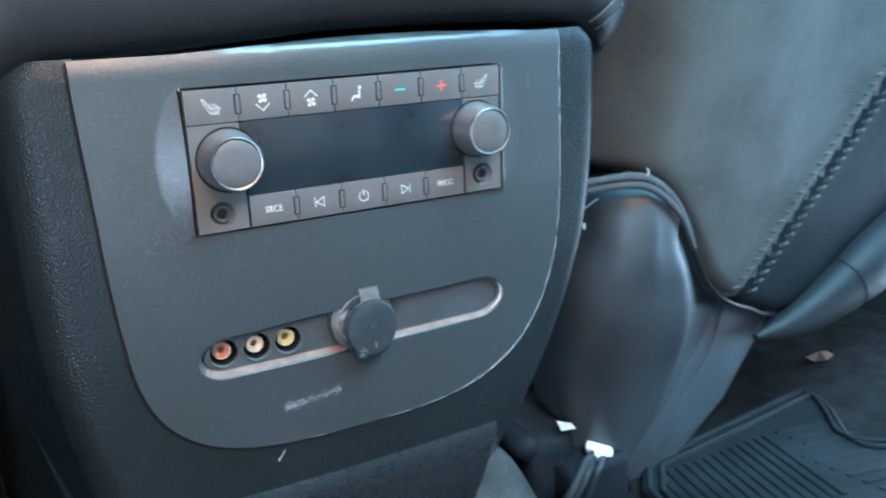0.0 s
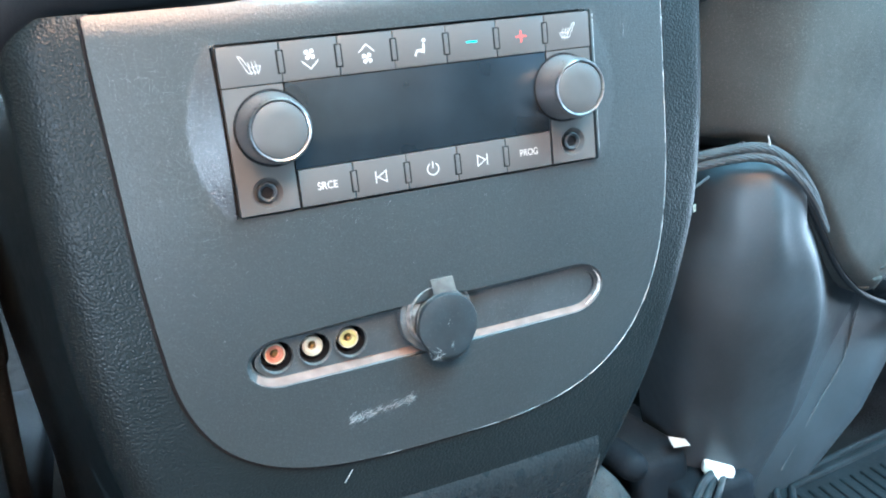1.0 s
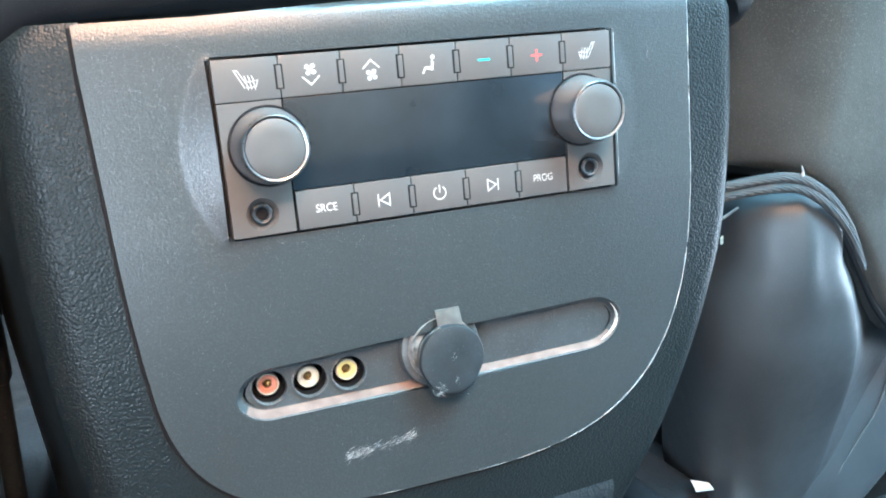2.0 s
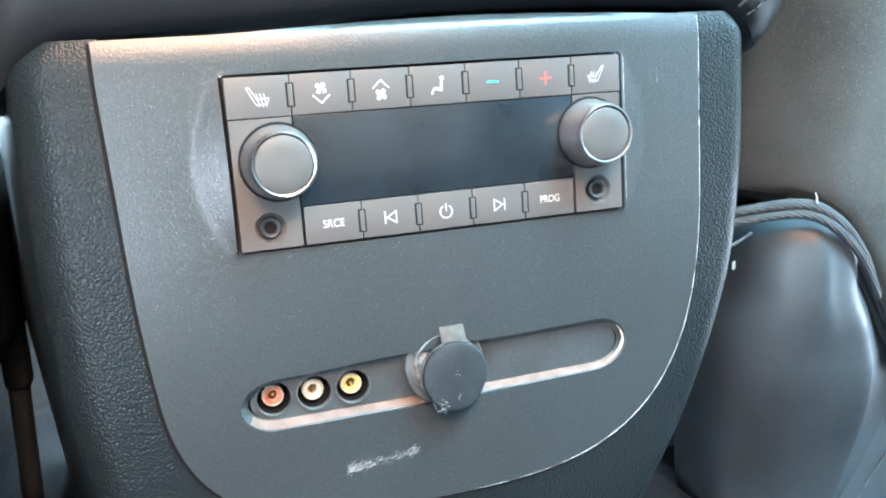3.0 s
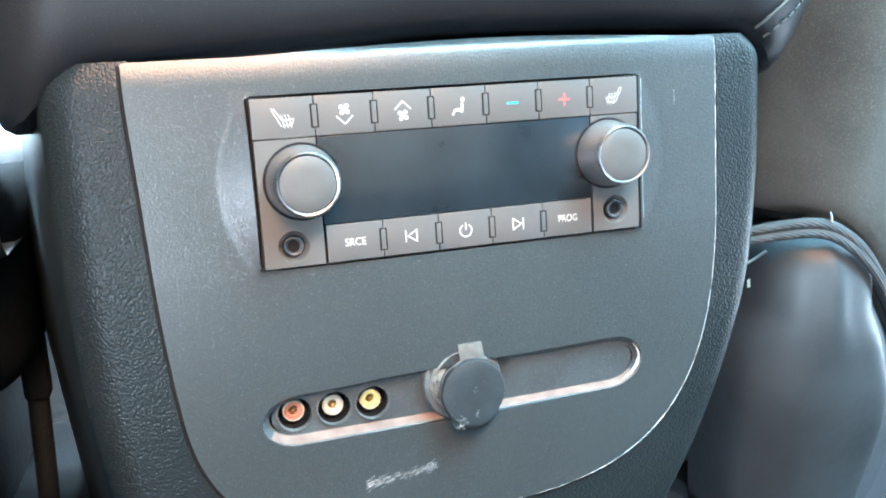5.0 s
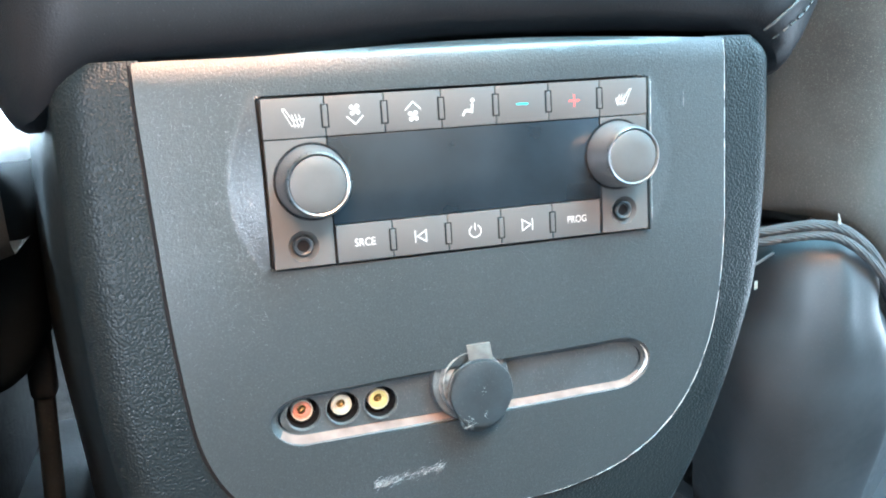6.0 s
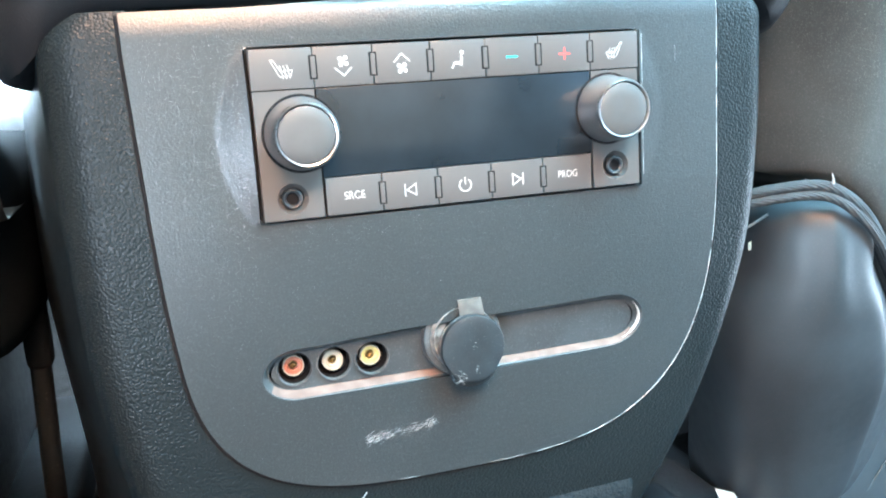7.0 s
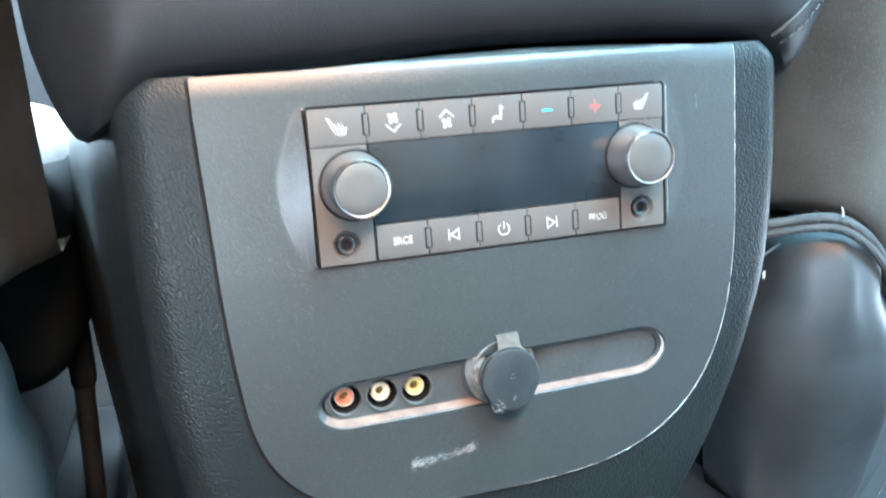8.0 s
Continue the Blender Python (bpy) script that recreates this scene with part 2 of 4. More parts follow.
def trimmed_sheet(x0, x1, z0, z1, step, depth, fields, back=0.002):
    """A sheet y = depth(x, z), kept where all fields are negative; its rims are drawn onto the fields' zero lines and turned back."""
    nx, nz = round((x1 - x0) / step), round((z1 - z0) / step)
    xs, zs = np.linspace(x0, x1, nx + 1), np.linspace(z0, z1, nz + 1)

    def field(x, z):
        return max(f(x, z) for f in fields)

    pos = {}
    for i, x in enumerate(xs):
        for k, z in enumerate(zs):
            px, pz = float(x), float(z)
            for turn in range(2):
                f = field(px, pz)
                e = step * 0.05
                gx, gz = (field(px + e, pz) - f) / e, (field(px, pz + e) - f) / e
                g2 = gx * gx + gz * gz
                if g2 > 1e-9 and abs(f) / math.sqrt(g2) < step * 0.56:
                    px, pz = px - f * gx / g2, pz - f * gz / g2
            pos[i, k] = (px, pz)
    bm = bmesh.new()
    made = {}

    def vert(key):
        if key not in made:
            x, z = pos[key]
            made[key] = bm.verts.new((x, depth(x, z), z))
        return made[key]

    for i in range(nx):
        for k in range(nz):
            keys = [(i, k), (i + 1, k), (i + 1, k + 1), (i, k + 1)]
            inside = [key for key in keys if field(*pos[key]) < step * 0.08]
            if len(inside) == 4:
                cx, cz = (sum(pos[q][j] for q in keys) / 4 for j in (0, 1))
                if field(cx, cz) < 0:
                    bm.faces.new([vert(q) for q in keys])
            elif len(inside) == 3:
                bm.faces.new([vert(q) for q in inside])
    seen, small = set(), []
    for first in bm.faces:
        if first in seen:
            continue
        group, todo = [], [first]
        seen.add(first)
        while todo:
            f = todo.pop()
            group.append(f)
            for e in f.edges:
                for g in e.link_faces:
                    if g not in seen:
                        seen.add(g)
                        todo.append(g)
        if len(group) < 40:
            small += group
    bmesh.ops.delete(bm, geom=small, context="FACES")
    rim = [e for e in bm.edges if len(e.link_faces) == 1]
    made_rim = bmesh.ops.extrude_edge_only(bm, edges=rim)["geom"]
    for v in made_rim:
        if isinstance(v, bmesh.types.BMVert):
            v.co.y += back
    bmesh.ops.recalc_face_normals(bm, faces=bm.faces[:])
    if sum(f.normal.y * f.calc_area() for f in bm.faces) > 0:
        bmesh.ops.reverse_faces(bm, faces=bm.faces[:])
    return bm


# ---- centre console ----
SEAM_W, SEAM_Z, SEAM_H = 0.1227, 0.31, 0.1332
SEAM_N = {True: 3.05, False: 3.6}  # the rim's roundness towards its right and left lower corner
WIDTHS = [(0.0, 0.074), (0.06, 0.078), (0.11, 0.085), (0.127, 0.090), (0.142, 0.098), (0.173, 0.1155), (0.19, 0.123), (0.22, 0.1345), (0.262, 0.1465), (0.322, 0.1518), (0.38, 0.1518)]


WIDTHS_LEFT = [(0.0, 0.112), (0.1, 0.122), (0.15, 0.134), (0.2, 0.1445), (0.24, 0.1495), (0.3, 0.1515), (0.38, 0.1518)]
WIDTHS_FORWARD = [(0.0, 0.185), (0.1, 0.188), (0.15, 0.193), (0.22, 0.2), (0.3, 0.2), (0.36, 0.197), (0.38, 0.195)]


def soft_table(table, z):
    return sum(lerp_table(table, z + d) for d in (-0.012, -0.006, 0, 0.006, 0.012)) / 5


def crown(x):
    """The height of the fascia's bowed upper edge."""
    return 0.3755 + 0.0032 * max(0.0, 1 - ((x - 0.02) / 0.105) ** 2) ** 1.6


def base_face(x, z):
    """The console's rear face without its mouldings."""
    d = max(0.0, 0.296 - z)
    y = 0.001 + 0.005 * (x / 0.12) ** 2 + 0.04 * d + 0.42 * d * d
    if z < 0.16:
        y += 1.6 * (0.16 - z) ** 2
    if z > 0.3655:
        y += 0.0018 * ((min(z, 0.3762) - 0.3655) / 0.011) ** 2 + 1.7 * max(0.0, z - 0.3762)
    return y


def fascia_face(x, z):
    y = base_face(x, z)
    arc = 0.081 + 0.0125 * (1 - ((z - 0.3275) / 0.0355) ** 2)
    if abs(x) < arc and 0.2925 < z < 0.3625 and abs(x) > 0.0806:
        y -= (0.31 if x < 0 else 0.1) * (arc - abs(x))
    return y - 0.0012


def seam_slant(x, z):
    if x > 0:
        return 0.0
    return 0.04 * min(0.10, max(0.0, 0.36 - z)) * max(0.0, min(1.0, (z - 0.185) / 0.06))


def seam_field(x, z, grow=0.0):
    a, b = SEAM_W + grow - seam_slant(x, z), SEAM_H + grow
    q = max(0.0, SEAM_Z - z) / b
    n = SEAM_N[x > 0]
    return (((abs(x) / a) ** n + q ** n) ** (1 / n) - 1) * a


SOCKET_X, SOCKET_Z = (-0.0728, -0.0566, -0.0408), 0.2340
SLOT_X, SLOT_HALF, SLOT_END = -0.0021, 0.0698, 1.35
SLOT_MIDDLE = [(-0.08, 0.2326), (-0.03, 0.2340), (0.0, 0.2344), (0.08, 0.2353)]
SLOT_R = [(-0.08, 0.0106), (-0.03, 0.0119), (0.0, 0.0123), (0.08, 0.0120)]


def slot_z(x):
    return lerp_table(SLOT_MIDDLE, x)


def slot_point(a, inset):
    """A point of the recess's outline at the angle a, drawn in by inset."""
    x = SLOT_X + math.copysign(SLOT_HALF, math.cos(a))
    x += (SLOT_END * lerp_table(SLOT_R, x) - inset) * math.cos(a)
    return x, slot_z(x) + (lerp_table(SLOT_R, x) - inset) * math.sin(a)


def recess_depth(x):
    """The recess grows shallower from the outlet to its free end."""
    return 1 - 0.45 * max(0.0, min(1.0, (x - 0.01) / 0.075))


def stadium_field(x, z):
    return math.hypot(max(0.0, abs(x - SLOT_X) - SLOT_HALF) / SLOT_END, z - slot_z(x)) - lerp_table(SLOT_R, x)


def panel_field(x, z, w=0.0812, z0=0.2952, z1=0.3612):
    return max(abs(x) - w, z - z1, z0 - z)


def seam_line(n, grow, lift, start=-1.0, end=1.0):
    """The line of the fascia's rim, from top left round below to top right."""
    pts = []
    for i in range(n):
        s = start + (end - start) * i / (n - 1)
        if abs(s) > 0.72:
            x, z = math.copysign(SEAM_W + grow, s), SEAM_Z + (abs(s) - 0.72) / 0.28 * 0.0645
        else:
            a = s / 0.72 * math.pi / 2
            n2 = 2 / SEAM_N[s > 0]
            x = math.copysign(abs(math.sin(a)) ** n2, s) * (SEAM_W + grow)
            z = SEAM_Z - abs(math.cos(a)) ** n2 * (SEAM_H + grow)
        x *= 1 - seam_slant(x, z) / SEAM_W
        pts.append((x, base_face(x, z) + lift, z))
    return pts


def build_console():
    console = thing("center_console", "black moulded plastic centre console, rear end, scuffed along its seam", "car console", (0, 0.1, 0))
    rows = []
    for z in [0.0, 0.03, 0.06, 0.09, *np.arange(0.105, 0.3601, 0.005), 0.3635, 0.3665, 0.369, 0.3715, 0.374, 0.3762]:
        z = float(z)
        w, wl, far = soft_table(WIDTHS, z), soft_table(WIDTHS_LEFT, z), soft_table(WIDTHS_FORWARD, z)
        if z > 0.364:
            w -= 0.008 * ((z - 0.364) / 0.012) ** 2
            wl -= 0.006 * ((z - 0.364) / 0.012) ** 2
        row = []
        # the broad left roll, from the flank round to the rear face
        y0 = base_face(-wl, z)
        xe, ye = wl - 0.015 + 0.0175 * math.sin(radians(76)), y0 + 0.019 * (1 - math.cos(radians(76)))
        for q in (1.6, 1.0, 0.8, 0.6, 0.45, 0.3, 0.2, 0.1, 0.04):
            row.append((-(xe + (far - xe) * min(1.0, q)), ye + (0.28 - ye) * q + 0.2 * max(0.0, q - 1), z))
        for k in range(17):
            a = radians(76) * (1 - k / 16)
            x = wl - 0.015 + 0.0175 * math.sin(a)
            row.append((-x, base_face(-x, z) + 0.019 * (1 - math.cos(a)), z))
        start = w - 0.0085
        for k in range(1, 41):
            u = math.sin(k / 40 * math.pi / 2)
            x = -(wl - 0.015) + (w + wl - 0.015) * u
            t = max(0.0, (x - start) / (w - start))
            sunk = 0.014 if seam_field(x, z) < -0.011 and z < 0.3752 else 0.0
            row.append((x, base_face(x, z) + sunk + 0.009 * (1 - math.sqrt(max(0.0, 1 - t ** 2.2))), z))
        xe, ye = row[-1][0], row[-1][1]
        for q in (0.04, 0.1, 0.2, 0.3, 0.45, 0.6, 0.8, 1.0, 1.6):
            row.append((xe + (far - xe) * min(1.0, q), ye + (0.28 - ye) * q + 0.2 * max(0.0, q - 1), z))
        rows.append(row)
    lid = grid_bm([[(x, y, 0.3761) for x, y, z in side] for side in (rows[-1][:9], rows[-1][-9:][::-1])])
    under(part("top_deck", lid, SIDE), console)
    bm = grid_bm(rows)
    bmesh.ops.recalc_face_normals(bm, faces=bm.faces[:])
    under(part("body", bm, RIM, None, "leather-grained black plastic shell"), console)
    fascia = under(part("fascia", trimmed_sheet(-0.127, 0.127, 0.17, 0.3795, 0.0015, fascia_face, [seam_field, lambda x, z: z - crown(x), lambda x, z: -stadium_field(x, z), lambda x, z: -panel_field(x, z)], 0.003), FASCIA, None, "finely grained satin black fascia panel"), console)
    # Black tube in place of a groove, drawn for the seam's shadow line.
    under(part("seam_gap", tube_bm(seam_line(120, 0.0007, 0.0002), 0.0008, 6), GAP), console)
    under(part("wear_and_glint_edge", tube_bm(seam_line(110, -0.0002, -0.0011, -0.28, 1.0), lambda s: (0.00007 + 0.00015 * min(1, s * 2.2) + 0.00015 * math.exp(-((s - 0.52) / 0.13) ** 2)) * max(0.2, 0.85 + 0.9 * noise.noise((s * 60, 0, 0))), 6), WEAR_AND_GLINT, None, "pale scuffed edge of the fascia"), console)
    # recess with the sockets
    loops = []
    for inset, lift in ((-0.0003, -0.0005), (0.0003, 0.0), (0.0025, 0.0046), (0.0033, 0.0048)):
        loop = []
        for k in range(96):
            a = 2 * math.pi * k / 96
            x, z = slot_point(a, inset)
            loop.append((x, base_face(x, z) - 0.0008 + lift * recess_depth(x), z))
        loops.append(loop)
    # the lower wall once more, for the warm light painted on it
    dusty = [[loop[k] for k in range(58, 87)] for loop in loops[1:3]]
    dusty = [[(x, y - 0.0001, z + 0.0001) for x, y, z in row] for row in dusty]
    bm = grid_bm(loops, close=True)
    bmesh.ops.recalc_face_normals(bm, faces=bm.faces[:])
    if sum(f.normal.y * f.calc_area() for f in bm.faces) > 0:
        bmesh.ops.reverse_faces(bm, faces=bm.faces[:])
    under(part("socket_recess", bm, TRAY, None, "long rounded recess"), console)
    holes = [lambda x, z, h=h: 0.0069 - math.hypot(x - h, z - SOCKET_Z) for h in SOCKET_X]
    bm = trimmed_sheet(-0.09, 0.088, 0.218, 0.248, 0.0008, lambda x, z: base_face(x, z) - 0.0008 + 0.0048 * recess_depth(x), [lambda x, z: stadium_field(x, z) + 0.003, *holes], 0.002)
    under(part("recess_floor", bm, TRAY), console)
    bm = grid_bm(dusty)
    bmesh.ops.recalc_face_normals(bm, faces=bm.faces[:])
    # pale arc drawn in for the highlight on the recess's right end
    arc = []
    for a in np.linspace(radians(-62), radians(38), 30):
        x, z = slot_point(a, 0.0012)
        arc.append((x, base_face(x, z) + 0.0002, z))
    under(part("wear_and_glint_edge", tube_bm(arc, lambda q: 0.00015 + 0.00075 * math.sin(math.pi * min(1.0, q * 1.05)) ** 1.5 * (0.9 + 0.3 * noise.noise((q * 25, 2, 0))), 6), WEAR_AND_GLINT, None, "pale arc painting the highlight on the recess end"), console)
    under(part("recess_ledge", bm, LEDGE_LIT, None, "sloping lower wall, warm light from above put into its brown"), console)

    def lower_face(x, z):
        edge = max(0.0, 1 - (0.1555 - z) / 0.016)
        return base_face(x, z) - 0.0022 + 0.0045 * edge ** 2 - 0.01 * max(0, 0.13 - z)

    def lower_field(x, z):
        return max(abs(x) - 0.085 + 0.15 * (0.156 - z), z - 0.156, 0.02 - z, math.hypot(max(0, abs(x) - 0.073), max(0, z - 0.144)) - 0.012)

    under(part("lower_door", trimmed_sheet(-0.09, 0.09, 0.018, 0.16, 0.003, lower_face, [lower_field], 0.006), FLAP, None, "grained black flap below the fascia"), console)
    edge = [(0.0842 - 0.15 * (0.156 - z), base_face(0.08, z) - 0.0042, z) for z in np.linspace(0.095, 0.141, 24)]
    under(part("wear_and_glint_edge", tube_bm(edge, lambda q: 0.00008 + 0.00026 * abs(noise.noise((q * 12, 7, 0))) + 0.0002 * max(0.0, q - 0.6), 6), SCUFF, None, "scuffed edge of the flap"), console)
    # scuffs and flecks
    rnd = random.Random(4)
    bm = bmesh.new()
    for k in range(190):
        s = rnd.random() if k < 130 else rnd.choice((rnd.uniform(0.0, 0.25), rnd.uniform(0.55, 1.0)))
        x, z = -0.046 + 0.03 * s, 0.1985 + 0.0035 * s + rnd.gauss(0, 0.0011)
        a, half = rnd.gauss(0.5, 0.25), rnd.uniform(0.0006, 0.0024)
        dx, dz, wd = half * math.cos(a), half * math.sin(a), rnd.uniform(0.00003, 0.00010)
        y = fascia_face(x, z) - 0.00015
        bm.faces.new([bm.verts.new(p) for p in ((x - dx, y, z - dz), (x + wd * 0.6, y, z - wd), (x + dx, y, z + dz), (x - wd * 0.6, y, z + wd))])
    under(part("scuff_mark", bm, SCUFF, None, "pale scratched patch", smooth=False), console)
    # real dust below the panel; the crowd to its left paints grain glints
    bm = bmesh.new()
    for k in range(5200):
        x, z = rnd.uniform(-0.115, 0.09), rnd.uniform(0.2, 0.36)
        if k < 260:
            x, z = rnd.uniform(-0.08, 0.04), 0.2935 - abs(rnd.gauss(0, 0.006))
        elif k < 2300:
            x, z = -0.118 + abs(rnd.gauss(0, 0.03)), 0.372 - abs(rnd.gauss(0, 0.06))
        elif k < 4700:
            x, z = -0.084 - abs(rnd.gauss(0, 0.013)), rnd.gauss(0.312, 0.026)
        if stadium_field(x, z) < 0.001 or seam_field(x, z) > -0.003 or panel_field(x, z) < 0.001:
            continue
        r = rnd.uniform(0.00004, 0.00010) * (1.7 if rnd.random() < 0.06 else 1)
        y = fascia_face(x, z) - 0.0001
        bm.faces.new([bm.verts.new((x + r * rnd.uniform(0.5, 1.2) * math.cos(a), y, z + r * rnd.uniform(0.5, 1.2) * math.sin(a))) for a in (0, 1.3, 2.5, 3.8, 5.0)])
    under(part("dust_and_glint_speck", bm, PALE_FLECK, None, "dust specks, and grain glints drawn as pale flecks", smooth=False), console)["kind"] = "stuff"
    under(part("scratch", tube_bm([(0.1003, fascia_face(0.1, 0.347) - 0.0001, 0.347), (0.1006, fascia_face(0.1, 0.350) - 0.0001, 0.350), (0.1002, fascia_face(0.1, 0.3535) - 0.0001, 0.3535)], 0.00012, 5), SCUFF, None, "short pale scratch"), console)
    fl = tube_bm([(-0.0515, base_face(-0.05, 0.172) - 0.001, 0.1685), (-0.0475, base_face(-0.047, 0.175) - 0.0012, 0.1740)], 0.00026, 6)
    tagged(part("lint_thread", fl, ICON), "short white thread of lint on black plastic", "lint")


build_console()


# ---- rear control panel ----
def strokes(lines, cx, cz, width, y, bm=None, scale=1.0):
    """Flat printed lines, in millimetres round a centre."""
    bm = bm or bmesh.new()
    for line in lines:
        closed = line[0] == line[-1]
        p = [Vector((a * scale, b * scale)) for a, b in line]
        left, right = [], []
        n = len(p)
        for i in range(n):
            a = p[i - 1] if i else (p[-2] if closed else p[0])
            b = p[i + 1] if i < n - 1 else (p[1] if closed else p[-1])
            d0 = (p[i] - a).normalized() if (p[i] - a).length else (b - p[i]).normalized()
            d1 = (b - p[i]).normalized() if (b - p[i]).length else d0
            t = (d0 + d1).normalized() if (d0 + d1).length > 0.2 else d1
            nrm = Vector((-t.y, t.x)) * (width / 2) / max(0.5, t.dot(d1))
            left.append(p[i] + nrm)
            right.append(p[i] - nrm)
        lv = [bm.verts.new((cx + v.x / 1000, y, cz + v.y / 1000)) for v in left]
        rv = [bm.verts.new((cx + v.x / 1000, y, cz + v.y / 1000)) for v in right]
        for i in range(n - 1):
            bm.faces.new((lv[i], lv[i + 1], rv[i + 1], rv[i]))
    return bm


def blades(cx, cz, y, bm):
    """A small four-bladed fan."""
    for q in range(4):
        a0 = math.pi / 4 + q * math.pi / 2 + 0.12
        mx, mz = cx + 0.0015 * math.cos(a0), cz + 0.0015 * math.sin(a0)
        bm.faces.new([bm.verts.new((mx + 0.00084 * math.cos(a), y, mz + 0.00084 * math.sin(a))) for a in (2 * math.pi * k / 12 for k in range(12))])
    bm.faces.new([bm.verts.new((cx + 0.00055 * math.cos(a), y, cz + 0.00055 * math.sin(a))) for a in (math.pi / 2 * k for k in range(4))])
    return bm


def ring_line(r, a0, a1, n=20):
    return [(r * math.cos(a0 + (a1 - a0) * k / (n - 1)), r * math.sin(a0 + (a1 - a0) * k / (n - 1))) for k in range(n)]


def seat_icon(flip):
    lines = [[(-4.0, 3.6), (-2.9, 3.5), (-0.4, -0.7), (4.0, -0.3), (3.3, -2.4), (-0.8, -2.7), (-4.0, 3.6)]]
    for x in (-0.3, 1.0, 2.3):
        lines.append([(x - 0.3, 1.5), (x + 0.2, 0.2), (x + 0.1, -0.8), (x + 0.6, -2.2), (x + 0.7, -3.5)])
    return [[(a * flip, b) for a, b in line] for line in lines]


def text_bm(word, cx, cz, size, y, squeeze=1.0):
    curve = bpy.data.curves.new("lettering", "FONT")
    curve.body, curve.size, curve.align_x, curve.align_y, curve.offset = word, size, "CENTER", "CENTER", size * 0.002
    ob = bpy.data.objects.new("lettering", curve)
    me = bpy.data.meshes.new_from_object(ob)
    bm = bmesh.new()
    bm.from_mesh(me)
    bm.transform(Matrix.Translation((cx, y, cz)) @ Matrix.Rotation(radians(90), 4, "X") @ Matrix.Diagonal((squeeze, 1, 1, 1)))
    bpy.data.objects.remove(ob)
    bpy.data.curves.remove(curve)
    bpy.data.meshes.remove(me)
    return bm


def build_panel():
    panel = thing("control_panel", "black rear climate and audio control panel with white icons", "control panel", (0, 0.02, 0.296))
    under(part("housing", box_bm(-0.0806, 0.0806, 0.0022, 0.02, 0.2955, 0.3608, 0.0005), GAP), panel)
    bm = box_bm(0.0806, 0.0818, -0.0012, 0.012, 0.2955, 0.3606, 0.0003)
    under(part("bezel", bm, FASCIA, None, "thin side rail of the panel"), panel)
    under(part("bezel", tube_bm([(0.0818, -0.0009, 0.300 + 0.001 * k) for k in range(60)], lambda s: 0.00022 + 0.0001 * noise.noise((s * 40, 3, 0)), 6), WEAR_AND_GLINT, None, "pale worn rail edge"), panel)
    div = [-0.0562, -0.0333, -0.0105, 0.0122, 0.035, 0.058]
    edges = [-0.0798, *div, 0.0802]
    y = -0.001
    top = []
    for k in range(7):
        b = under(part("button", box_bm(edges[k] + 0.0002, edges[k + 1] - 0.0002, y, 0.004, 0.3452, 0.3600, 0.00025), BUTTON, None, "black push button with printed icon"), panel)
        top.append(b)
    for x in div:
        bm = box_bm(x - 0.0016, x + 0.0016, y - 0.00012, y + 0.001, 0.3482, 0.3572, 0.0002, 1)
        s = under(part("divider", bm, GAP), panel)
        bm = box_bm(x - 0.0010, x + 0.0010, y - 0.0003, y + 0.001, 0.3486, 0.3568, 0.0003, 1)
        c = part("divider_rib", bm, BUTTON)
        c.parent = s
    bot = []
    lower = [-0.0556, -0.0333, -0.0105, 0.0122, 0.035, 0.0572]
    for k in range(5):
        b = under(part("button", box_bm(lower[k] + 0.0002, lower[k + 1] - 0.0002, y, 0.004, 0.2964, 0.3109, 0.00025), BUTTON, None, "black push button with printed icon"), panel)
        bot.append(b)
    for x in lower[1:-1]:
        s = under(part("divider", box_bm(x - 0.0016, x + 0.0016, y - 0.00012, y + 0.001, 0.2988, 0.3078, 0.0002, 1), GAP), panel)
        c = part("divider_rib", box_bm(x - 0.0010, x + 0.0010, y - 0.0003, y + 0.001, 0.2992, 0.3074, 0.0003, 1), BUTTON)
        c.parent = s
    # end plates that carry knobs and jacks
    jacks = ((-0.0682, 0.3042), (0.0686, 0.3050))
    for (x0, x1), (jx, jz) in zip(((-0.0798, -0.0562), (0.058, 0.0802)), jacks):
        bm = trimmed_sheet(x0 - 0.001, x1 + 0.001, 0.2955, 0.3457, 0.0009, lambda x, z: -0.0006, [lambda x, z: max(x0 + 0.0003 - x, x - x1 + 0.0003, 0.2964 - z, z - 0.3448), lambda x, z: 0.0060 - math.hypot(x - jx, z - jz)], 0.003)
        under(part("end_plate", bm, BUTTON), panel)
    under(part("display", box_bm(-0.0559, 0.0577, -0.0006, 0.004, 0.3113, 0.3448, 0.0003), DISPLAY, None, "glossy dark smoked display, switched off"), panel)

    def icon(bm, mat, button, name="icon", label="white printed icon"):
        ob = part(name, bm, mat, None, label, smooth=False)
        ob.parent = button

    yi = y - 0.0001
    mid = [(a + b) / 2 for a, b in zip(edges, edges[1:])]
    z = 0.3524
    icon(strokes(seat_icon(1), mid[0], z, 0.26, yi), ICON, top[0])
    bm = strokes([[(-3.2, -0.5), (0, -3.5), (3.2, -0.5)]], mid[1], z, 0.46, yi)
    icon(blades(mid[1], z + 0.0019, yi, bm), ICON, top[1])
    bm = strokes([[(-3.2, 0.5), (0, 3.5), (3.2, 0.5)]], mid[2], z, 0.46, yi)
    icon(blades(mid[2], z - 0.0019, yi, bm), ICON, top[2])
    bm = strokes([[(-2.6, -3.2), (-1.6, -1.2), (0.2, -1.6), (1.3, -1.9), (1.6, 0.9), (1.1, 1.5)], [(-1.4, -1.0), (1.0, -1.1)], [(1.25, -1.2), (1.3, 1.0)]], mid[3], z, 0.75, yi)
